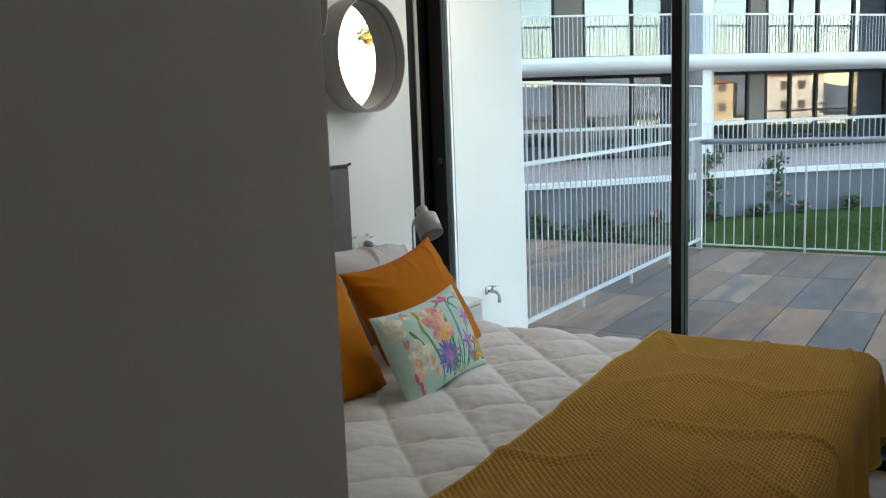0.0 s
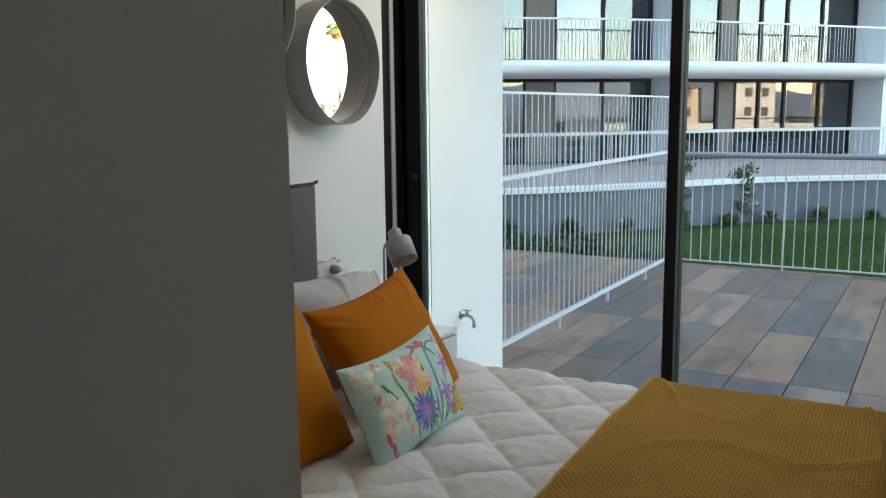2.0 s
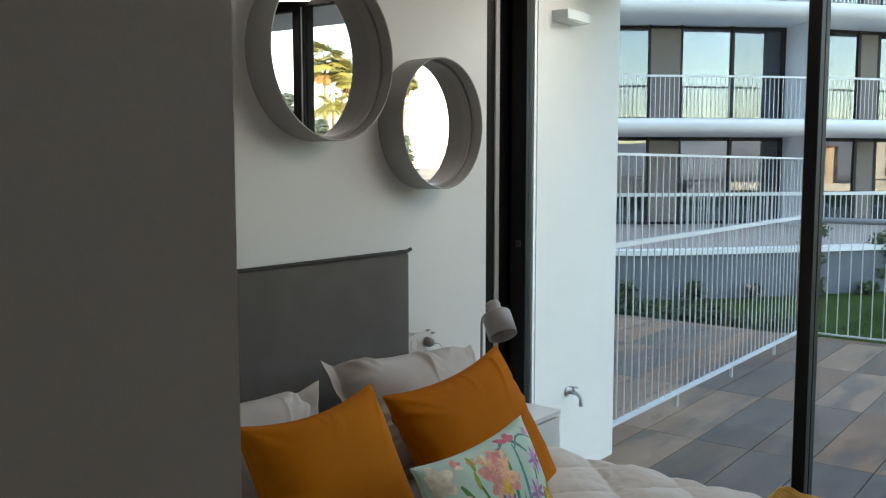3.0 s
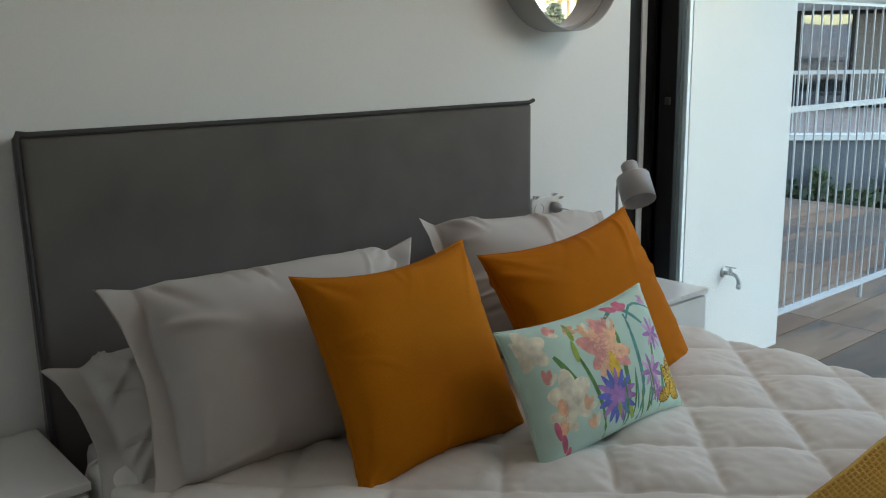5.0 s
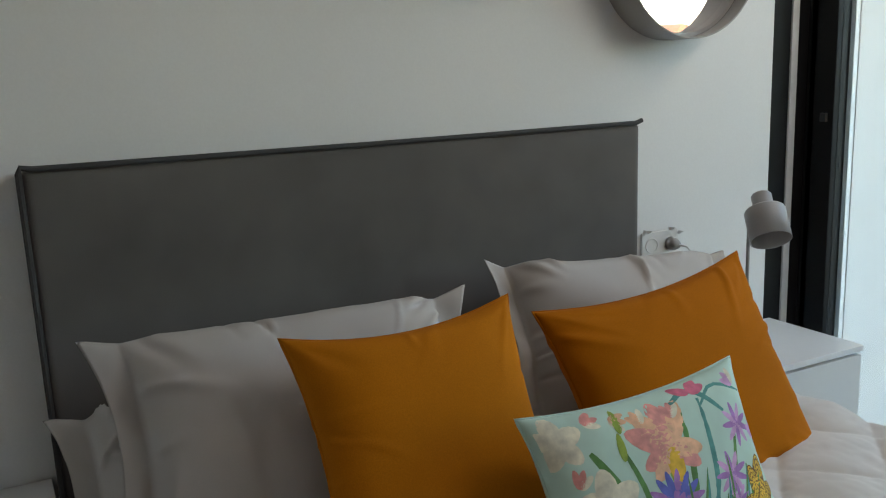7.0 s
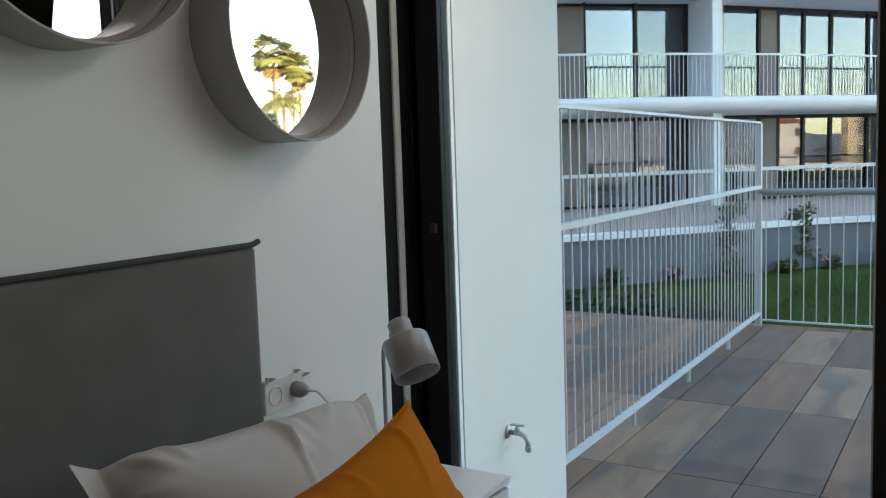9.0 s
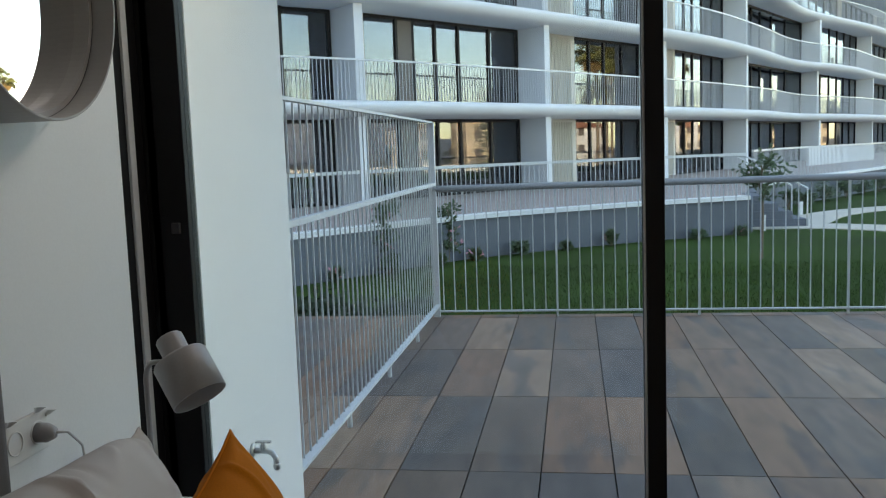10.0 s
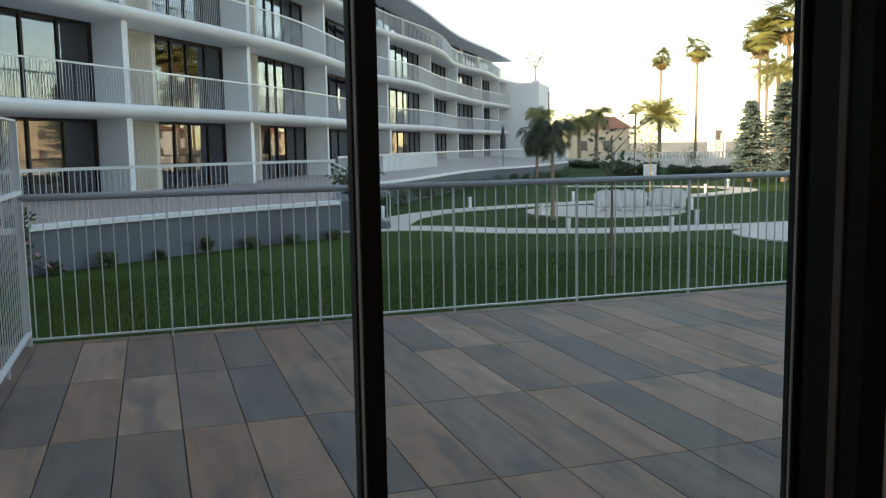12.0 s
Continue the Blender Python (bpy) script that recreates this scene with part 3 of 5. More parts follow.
part("bottom_rail", box(FX - 0.006, 4.83, 0.095, FX + 0.034, FY - 0.03, 0.11), M_FENCE, screen)
part("middle_rail", box(FX - 0.006, 4.83, 1.105, FX + 0.034, FY - 0.03, 1.13), M_FENCE, screen)
part("top_rail", box(FX - 0.02, 4.83, 1.615, FX + 0.02, FY, 1.63), M_FENCE, screen)
part("post", box(FX - 0.025, FY - 0.025, -0.03, FX + 0.025, FY + 0.025, 1.615, 0.003), M_FENCE, screen)
part("post", box(FX - 0.02, 4.83, 0.09, FX + 0.02, 4.87, 1.615, 0.003), M_FENCE, screen)
bars("bar", (FX, 4.85, 0), (FX, FY - 0.02, 0), 0.11, 1.615, 0.0946, screen)
for y in (5.9, 6.9, 7.9):
    part("foot", lathe([(0.014, -0.03), (0.014, 0.095)], 10, m=Matrix.Translation((FX, y, 0))), M_FENCE, screen)

# ---- the building across the garden ----
BASE = [(-26, 12), (-17, 16.4), (-10.4, 20.8), (-6.6, 24.5), (-3.2, 29), (0, 33.5), (4, 39.5), (8, 47), (11.5, 54.5), (17, 62.5), (26, 79), (34, 91), (41, 102)]


def spline(pts, n):
    """A smooth line through pts, as n points at even steps."""
    p = [Vector(q) for q in ([2 * np.array(pts[0]) - np.array(pts[1])] + [np.array(q) for q in pts] + [2 * np.array(pts[-1]) - np.array(pts[-2])])]
    dense = []
    for i in range(1, len(p) - 2):
        for k in range(24):
            t = k / 24
            dense.append(0.5 * ((2 * p[i]) + (p[i + 1] - p[i - 1]) * t + (2 * p[i - 1] - 5 * p[i] + 4 * p[i + 1] - p[i + 2]) * t * t + (3 * p[i] - p[i - 1] - 3 * p[i + 1] + p[i + 2]) * t ** 3))
    dense.append(p[-2])
    cum = [0.0]
    for a, b in zip(dense, dense[1:]):
        cum.append(cum[-1] + (b - a).length)
    out = []
    for s in np.linspace(0, cum[-1], n):
        k = min(max(int(np.searchsorted(cum, s)), 1), len(cum) - 1)
        f = (s - cum[k - 1]) / (cum[k] - cum[k - 1])
        out.append(dense[k - 1].lerp(dense[k], f))
    return out, cum[-1]


NB = 240
LINE, LENGTH = spline(BASE, NB + 1)


def along(s, out=0.0):
    """The place s metres along the building's front, out metres towards the garden."""
    f = min(max(s / LENGTH, 0), 1) * NB
    k = min(int(f), NB - 1)
    p = LINE[k].lerp(LINE[k + 1], f - k)
    d = (LINE[k + 1] - LINE[k]).normalized()
    return Vector((p.x + d.y * out, p.y - d.x * out, 0))


FLOORS = [0.0, 2.8, 5.75, 8.7]
WAVE = [(0, 0, 0), (0.15, 9.0, 0.6), (0.16, 8.5, 2.4), (0.3, 8.0, 4.2)]


def ripple(f, s):
    a, k, ph = WAVE[f]
    if a == 0:
        return 0.0
    g = min(1.0, max(0.25, (s - 35) / 25))
    return a * g * math.sin(s / k * 2 * math.pi / 2.6 + ph)


house = thing("apartment_building", "white curved apartment building with wavy balconies and dark-framed windows", "building")
for f in (1, 2, 3):
    z1, z0 = FLOORS[f] - 0.02, FLOORS[f] - 0.45
    prof = [(-3.4, z1), (-0.2, z1), (-0.08, z1 - 0.02), (0, z1 - 0.09), (0, z1 - 0.17), (-0.06, z1 - 0.3), (-0.22, z1 - 0.38), (-0.7, z0), (-3.4, z0)]
    bm = bmesh.new()
    rows = []
    for i in range(NB + 1):
        s = LENGTH * i / NB
        rows.append([bm.verts.new(along(s, o + (ripple(f, s) if o > -3 else 0)) + Vector((0, 0, z))) for o, z in prof])
    for a, b in zip(rows, rows[1:]):
        for k in range(len(prof) - 1):
            bm.faces.new((a[k], a[k + 1], b[k + 1], b[k]))
    part("balcony_slab", bm, M_FACADE, house, "white rounded balcony edge", smooth=True)


def beam(bm, p, q, w, h):
    """A bar from p to q, w wide across and h high."""
    p, q = Vector(p), Vector(q)
    d = (q - p)
    side = Vector((d.y, -d.x, 0))
    side = side.normalized() * (w / 2) if side.length > 1e-6 else Vector((w / 2, 0, 0))
    up = Vector((0, 0, h / 2))
    vs = [bm.verts.new(c + sx * side + sz * up) for c in (p, q) for sx, sz in ((-1, -1), (1, -1), (1, 1), (-1, 1))]
    for a, b, c, d2 in ((0, 1, 2, 3), (7, 6, 5, 4), (0, 4, 5, 1), (1, 5, 6, 2), (2, 6, 7, 3), (3, 7, 4, 0)):
        bm.faces.new((vs[a], vs[b], vs[c], vs[d2]))


def upright(bm, p, z0, z1, w):
    """A thin upright bar without end caps."""
    h = w / 2
    lo = [bm.verts.new((p.x + a, p.y + b, z0)) for a, b in ((-h, -h), (h, -h), (h, h), (-h, h))]
    hi = [bm.verts.new((p.x + a, p.y + b, z1)) for a, b in ((-h, -h), (h, -h), (h, h), (-h, h))]
    for k in range(4):
        bm.faces.new((lo[k], lo[(k + 1) % 4], hi[(k + 1) % 4], hi[k]))


def wallpiece(bm, s0, s1, o, z0, z1, thick=0.1):
    """An upright piece of the facade between s0 and s1."""
    beam(bm, along((s0), o) + Vector((0, 0, (z0 + z1) / 2)), along(s1, o) + Vector((0, 0, (z0 + z1) / 2)), thick, z1 - z0)


PIERS = [0.3, 7.8, 15.4, 23.3, 31.3, 39.1, 48.5, 62.3, 74.2, 86.2, 97.0, 105.2, 113.4]
PIERS = [p for p in PIERS if p < LENGTH - 1]
GO = -1.6
# shares of the panes in a bay, and which of them is a closed panel
LAYOUT = {7.8: ((0.2, 0.2, 0.14, 0.23, 0.23), 2), 15.4: ((0.2, 0.2, 0.14, 0.23, 0.23), 2), 23.3: ((0.19, 0.1, 0.14, 0.15, 0.21, 0.21), 1), 31.3: ((0.22, 0.22, 0.28, 0.28), -1), 39.1: ((0.18, 0.16, 0.19, 0.22, 0.25), -1)}
for f in range(4):
    zf, zc = FLOORS[f], (FLOORS[f + 1] - 0.45 if f < 3 else 11.15)
    go = GO if f < 3 else -2.9
    # wall behind the glass and floor of the rooms
    bm = bmesh.new()
    for i in range(NB):
        s0, s1 = LENGTH * i / NB, LENGTH * (i + 1) / NB
        wallpiece(bm, s0, s1, go - 0.9, zf, zc + 0.1, 0.1)
    part("room_wall", bm, M_DARKROOM, house, "dim rooms behind the windows")
    for bay, (p0, p1) in enumerate(zip(PIERS, PIERS[1:])):
        if f < 3:
            bm = bmesh.new()
            q0, q1 = along(p1, go), along(p1, -0.45 + min(0, ripple(f, p1)))
            beam(bm, q0 + Vector((0, 0, (zf + zc) / 2)), q1 + Vector((0, 0, (zf + zc) / 2)), 0.28, zc - zf + 0.1)
            part("pier", bm, M_FACADE, house)
        # wall with the window in it
        w0, w1 = p0 + 0.25, p1 - 0.2
        a0 = {31.3: 34.4, 39.1: 42.2}.get(p0, w0 + 0.75)
        bm = bmesh.new()
        wallpiece(bm, w0, a0, go, zf, zc + 0.1, 0.15)
        for k in range(int((a0 - w0 - 0.2) / 0.15)):
            q = along(w0 + 0.15 + k * 0.15, go + 0.1)
            upright(bm, q, zf + 0.05, zc - 0.1, 0.05)
        part("slatted_wall", bm, M_SLAT, house, "cream slatted wall strip")
        window = part("window", bmesh.new(), M_BLACK, house, "dark-framed balcony window")
        shares, panel = LAYOUT.get(p0, ((0.2,) * 5 if p1 - p0 < 9 else (0.17, 0.16, 0.16, 0.17, 0.17, 0.17), -1))
        cuts = [a0 + (w1 - a0) * sum(shares[:k]) / sum(shares) for k in range(len(shares) + 1)]
        bm = bmesh.new()
        for c in cuts:
            wallpiece(bm, c - 0.045, c + 0.045, go, zf, zc, 0.12)
        wallpiece(bm, a0, w1, go, zc - 0.1, zc + 0.05, 0.12)
        wallpiece(bm, a0, w1, go, zf, zf + 0.07, 0.12)
        part("frame", bm, M_BLACK, window)
        for k, (c0, c1) in enumerate(zip(cuts, cuts[1:])):
            bm = bmesh.new()
            if k == panel and f < 3:
                wallpiece(bm, c0 + 0.045, c1 - 0.045, go + 0.02, zf + 0.07, zc - 0.1, 0.05)
                part("panel", bm, M_BROWNPANEL, window, "brown panel between the panes")
            else:
                wallpiece(bm, c0 + 0.045, c1 - 0.045, go, zf + 0.07, zc - 0.1, 0.012)
                part("pane", bm, M_FGLASS, window)
for f in (1, 2, 3):
    z = FLOORS[f]
    for c in range(0, NB, 12):
        railing = part("railing", bmesh.new(), M_FENCE, house, "white balcony railing")
        bm = bmesh.new()
        for i in range(c, min(c + 12, NB)):
            s0, s1 = LENGTH * i / NB, LENGTH * (i + 1) / NB
            beam(bm, along(s0, ripple(f, s0) - 0.1) + Vector((0, 0, z + 1.02)), along(s1, ripple(f, s1) - 0.1) + Vector((0, 0, z + 1.02)), 0.05, 0.05)
        part("top_rail", bm, M_FENCE, railing)
        bm = bmesh.new()
        s0, s1 = LENGTH * c / NB, LENGTH * min(c + 12, NB) / NB
        for i in range(int((s1 - s0) / 0.12)):
            s = s0 + i * 0.12
            upright(bm, along(s, ripple(f, s) - 0.1), z - 0.03, z + 1.0, 0.014)
        tagged(part("bars", bm, M_FENCE, railing), kind="stuff")
# roof
bm = bmesh.new()
for i in range(NB):
    s0, s1 = LENGTH * i / NB, LENGTH * (i + 1) / NB
    a, b = along(s0, -3.4), along(s1, -3.4)
    a2, b2 = along(s0, -0.5), along(s1, -0.5)
    for z, flip in ((11.15, False), (11.35, True)):
        vs = [bm.verts.new(q + Vector((0, 0, z))) for q in (a, a2, b2, b)]
        bm.faces.new(vs[::-1] if flip else vs)
    vs = [bm.verts.new(q) for q in (a2 + Vector((0, 0, 11.15)), a2 + Vector((0, 0, 11.35)), b2 + Vector((0, 0, 11.35)), b2 + Vector((0, 0, 11.15)))]
    bm.faces.new(vs)
part("roof", bm, M_FACADE, house, "thin white slatted roof")
bm = bmesh.new()
for i in range(NB):
    s0, s1 = LENGTH * i / NB, LENGTH * (i + 1) / NB
    wallpiece(bm, s0, s1, -12, -1, 11.3, 0.3)
part("back_wall", bm, M_FACADE, house)
end = thing("end_block", "white stair tower at the end of the apartment building", "building", at=(45.1, 102.0, 0))
part("wall", box(-7.0, 0, -1, 2.3, 8, 8.3), M_FACADE, end)
for k in range(2):
    part("window", box(0.9 + k * 0.7, -0.05, 4.5, 1.2 + k * 0.7, 0.02, 7.6), M_BLACK, end)
end.rotation_euler = (0, 0, radians(57))

# ---- garden ----
structure("ground", box(-900, -900, GZ - 0.5, 900, 900, GZ - 0.06), M_EARTH, "dry open ground", "ground")
structure("lawn", box(-40, 8.9, GZ - 0.2, 60, 75, GZ), M_GRASS, "short green lawn", "lawn")
WALLA = [(-16, 10.5), (-9.5, 13.6), (-7.2, 14.8), (-5.0, 17.4), (-3.6, 19.2), (-1.8, 20.6), (0.2, 21.9), (2.6, 23.1)]
WALLB = [(3.8, 28.5), (5.9, 32.5), (8.7, 36.4), (14.1, 44.5), (19.9, 49.9), (26, 58)]


def ribbon(pts, w, z0, z1, n=60):
    """A kerb-like band along a smooth line."""
    line, _ = spline(pts, n)
    bm = bmesh.new()
    rows = []
    for i, p in enumerate(line):
        d = (line[min(i + 1, n - 1)] - line[max(i - 1, 0)]).normalized()
        side = Vector((d.y, -d.x)) * (w / 2)
        rows.append([bm.verts.new((p.x + sx * side.x, p.y + sx * side.y, z)) for sx, z in ((-1, z0), (-1, z1), (1, z1), (1, z0))])
    for a, b in zip(rows, rows[1:]):
        for k in range(3):
            bm.faces.new((a[k], a[k + 1], b[k + 1], b[k]))
    bm.faces.new(rows[0])
    bm.faces.new(rows[-1][::-1])
    bmesh.ops.recalc_face_normals(bm, faces=bm.faces[:])
    return bm


# raised terrace in front of the building
rim_line = spline(WALLA, 50)[0] + spline(WALLB, 50)[0]
bm = bmesh.new()
back = [along(LENGTH * i / 99, -3.2) for i in range(100)]
lo = [bm.verts.new((p.x, p.y, -0.01)) for p in rim_line]
hi = [bm.verts.new((p.x, p.y, -0.01)) for p in back]
for i in range(99):
    bm.faces.new((lo[i], lo[i + 1], hi[i + 1], hi[i]))
structure("terrace_paving", bm, M_PAVE, "pinkish paving of the raised terrace across the garden", "pavement")
for i, (pts, nm) in enumerate(((WALLA, "retaining_wall_1"), (WALLB, "retaining_wall_2"))):
    structure(nm, ribbon(pts, 0.25, GZ - 0.1, 0.0), M_RETAIN, "grey-blue rendered garden retaining wall", "wall")
    structure("coping_%d" % (i + 1), ribbon(pts, 0.36, 0.0, 0.09), M_COPING, "white coping on the retaining wall", "coping")
    line, ln = spline(pts, 80)
    rl = thing("railing", "white bar railing on the coping of the retaining wall", "railing")
    bm = bmesh.new()
    for a, b in zip(line, line[1:]):
        beam(bm, (a.x, a.y, 1.06), (b.x, b.y, 1.06), 0.06, 0.06)
    part("top_rail", bm, M_FENCE, rl)
    bm = bmesh.new()
    for p in spline(pts, int(ln / 0.12))[0]:
        upright(bm, p, 0.09, 1.03, 0.014)
    tagged(part("bars", bm, M_FENCE, rl), kind="stuff")

structure("path_1", ribbon([(3.0, 24.6), (5.0, 24.2), (7, 22.4), (9, 21.4), (11.2, 21.0), (13.8, 20.7), (20, 20.3)], 1.3, GZ - 0.05, GZ + 0.02), M_PATH, "pale concrete garden path", "path")
structure("path_2", ribbon([(4.4, 25.2), (5.6, 27.6), (7.4, 29.3), (10, 30.3), (14, 31.0), (19, 32.2), (23, 34.5), (23, 38), (18, 42)], 1.2, GZ - 0.05, GZ + 0.018), M_PATH, "pale concrete garden path", "path")


def disc(x, y, r, z, n=48):
    return lathe([(r, z - 0.06), (r, z)], n, m=Matrix.Translation((x, y, 0)))


structure("patio", disc(12.0, 26.9, 2.5, GZ + 0.03), M_PATH, "round pale paved seating circle", "patio")
structure("patio_small", disc(12.9, 18.4, 1.9, GZ + 0.03), M_PATH, "small round pale paved circle", "patio")

# ---- stairs from the lawn to the raised terrace ----
structure("retaining_wall_3", ribbon([(2.6, 23.1), (2.75, 23.7), (2.85, 24.3)], 0.25, GZ - 0.1, 0.0, 8), M_RETAIN, "grey-blue rendered garden retaining wall", "wall")
structure("retaining_wall_4", ribbon([(3.3, 26.1), (3.55, 27.3), (3.8, 28.5)], 0.25, GZ - 0.1, 0.0, 8), M_RETAIN, "grey-blue rendered garden retaining wall", "wall")
stairs = thing("garden_stairs", "grey garden steps with white handrail up to the terrace", "stairs", kind="structure")
for k in range(4):
    part("step", box(2.95, 24.42, GZ + 0.2 * k - (0.1 if k == 0 else 0), 4.3 - 0.34 * k, 25.95, GZ + 0.2 * (k + 1) - 0.004, 0.01), M_RETAIN, stairs)
for y in (24.4, 26.0):
    part("handrail", tube([(4.3, y, GZ), (4.3, y, GZ + 0.95), (2.8, y, 1.0), (2.2, y, 1.0)], 0.025, 8), M_FENCE, stairs, smooth=True)


# ---- planting ----
def leaf_cloud(bm, rnd, centre, radius, n, size, squash=1.0):
    """Many small bent leaves inside an uneven ball."""
    for _ in range(n):
        d = Vector((rnd.gauss(0, 1), rnd.gauss(0, 1), rnd.gauss(0, 1) * squash))
        d = d.normalized() * radius * rnd.random() ** 0.45
        p = Vector(centre) + Vector((d.x, d.y, d.z * squash))
        a = Vector((rnd.uniform(-1, 1), rnd.uniform(-1, 1), rnd.uniform(-0.4, 1))).normalized()
        b = a.orthogonal().normalized()
        l, w = size * rnd.uniform(0.7, 1.4), size * 0.35
        v = [bm.verts.new(q) for q in (p, p + a * l * 0.5 + b * w, p + a * l, p + a * l * 0.5 - b * w)]
        bm.faces.new(v)


def shrub(x, y, z, r, h, seed, label="small dark green shrub at the foot of the wall", flowers=False):
    rnd = random.Random(seed)
    ob = thing("shrub", label, "shrub", group="shrubs along the wall", at=(x, y, z))
    bm = bmesh.new()
    for k in range(5):
        a = rnd.uniform(0, 6.28)
        tube([(0, 0, -0.02), (0.4 * r * math.cos(a), 0.4 * r * math.sin(a), h * 0.5), (0.7 * r * math.cos(a), 0.7 * r * math.sin(a), h * 0.85)], 0.012, 5, bm, 0.004)
    part("stems", bm, M_TRUNK, ob)
    bm = bmesh.new()
    for k in range(6):
        leaf_cloud(bm, rnd, (rnd.uniform(-r, r) * 0.6, rnd.uniform(-r, r) * 0.6, h * rnd.uniform(0.35, 0.85)), r * 0.55, 60, 0.09)
    part("leaves", bm, M_LEAF, ob)
    if flowers:
        bm = bmesh.new()
        for k in range(7):
            leaf_cloud(bm, rnd, (rnd.uniform(-r, r), rnd.uniform(-r, r), h * rnd.uniform(0.4, 1.0)), 0.04, 6, 0.06)
        part("flowers", bm, M_FLOWER, ob)
    return ob


wall_line, wall_len = spline(WALLA, 60)
rnd = random.Random(5)
for k in range(22, 59, 3):
    p = wall_line[k]
    d = (wall_line[min(k + 1, 59)] - wall_line[k - 1]).normalized()
    r = rnd.uniform(0.1, 0.2)
    shrub(p.x + d.y * (0.3 + r * 0.5), p.y - d.x * (0.3 + r * 0.5), GZ, r, rnd.uniform(0.14, 0.34), 100 + k, flowers=k % 9 == 4)
far_line, _ = spline(WALLB, 40)
for k in range(2, 38, 2):
    p = far_line[k]
    d = (far_line[k + 1] - far_line[k - 1]).normalized()
    shrub(p.x + d.y * 0.55, p.y - d.x * 0.55, GZ, rnd.uniform(0.3, 0.5), rnd.uniform(0.35, 0.65), 200 + k, "dark green shrub below the terrace wall")


def climber(x, y, h, seed):
    rnd = random.Random(seed)
    ob = thing("climbing_plant", "flowering climber tied to a thin stake by the wall", "plant", group="climbers on the wall", at=(x, y, GZ))
    part("stake", tube([(0, 0, -0.05), (0.02, 0, h)], 0.015, 6), M_TRUNK, ob)
    bm = bmesh.new()
    for k in range(26):
        z = h * rnd.uniform(0.1, 1.0) ** 0.7
        leaf_cloud(bm, rnd, (rnd.gauss(0, 0.1) * (0.6 + z / h), rnd.gauss(0, 0.08), z), 0.14, 20, 0.085)
    part("leaves", bm, M_LEAF, ob)
    bm = bmesh.new()
    for k in range(8):
        leaf_cloud(bm, rnd, (rnd.gauss(0, 0.13), rnd.gauss(0, 0.1), h * rnd.uniform(0.3, 0.95)), 0.03, 6, 0.06)
    part("flowers", bm, M_FLOWER, ob)


climber(-3.85, 18.75, 1.15, 3)
climber(-4.85, 17.4, 1.2, 4)
climber(-8.3, 14.0, 1.1, 6)


def sapling(x, y, h, seed, leaves, label):
    rnd = random.Random(seed)
    ob = thing("young_tree", label, "tree", group="young garden trees", at=(x, y, GZ))
    part("trunk", tube([(0, 0, -0.05), (0.03, 0.02, h * 0.5), (0.0, 0.0, h)], 0.035, 7, taper=0.012), M_TRUNK, ob)
    bm, lf = bmesh.new(), bmesh.new()
    for k in range(11):
        z = h * rnd.uniform(0.55, 0.98)
        a = rnd.uniform(0, 6.28)
        l = h * rnd.uniform(0.12, 0.26)
        tip = Vector((l * math.cos(a) * 0.8, l * math.sin(a) * 0.8, z + l * 0.8))
        tube([(0, 0, z), tip * 0.5 + Vector((0, 0, z * 0.5)), tip], 0.012, 5, bm, 0.003)
        if leaves:
            leaf_cloud(lf, rnd, tip, h * 0.12, leaves, 0.1)
            leaf_cloud(lf, rnd, tip * 0.6 + Vector((0, 0, z * 0.4)), h * 0.09, leaves // 2, 0.1)
    part("branches", bm, M_TRUNK, ob)
    if leaves:
        part("crown", lf, M_LEAF, ob)
    else:
        lf.free()


sapling(5.45, 14.7, 2.3, 8, 5, "slender young tree with few leaves on the lawn")
sapling(2.0, 18.4, 1.75, 9, 26, "slender young leafy tree on the lawn")
sapling(17.5, 33.2, 2.4, 14, 12, "slender young tree on the lawn")
sapling(30.5, 56.5, 2.6, 15, 14, "slender young tree near the far hedge")


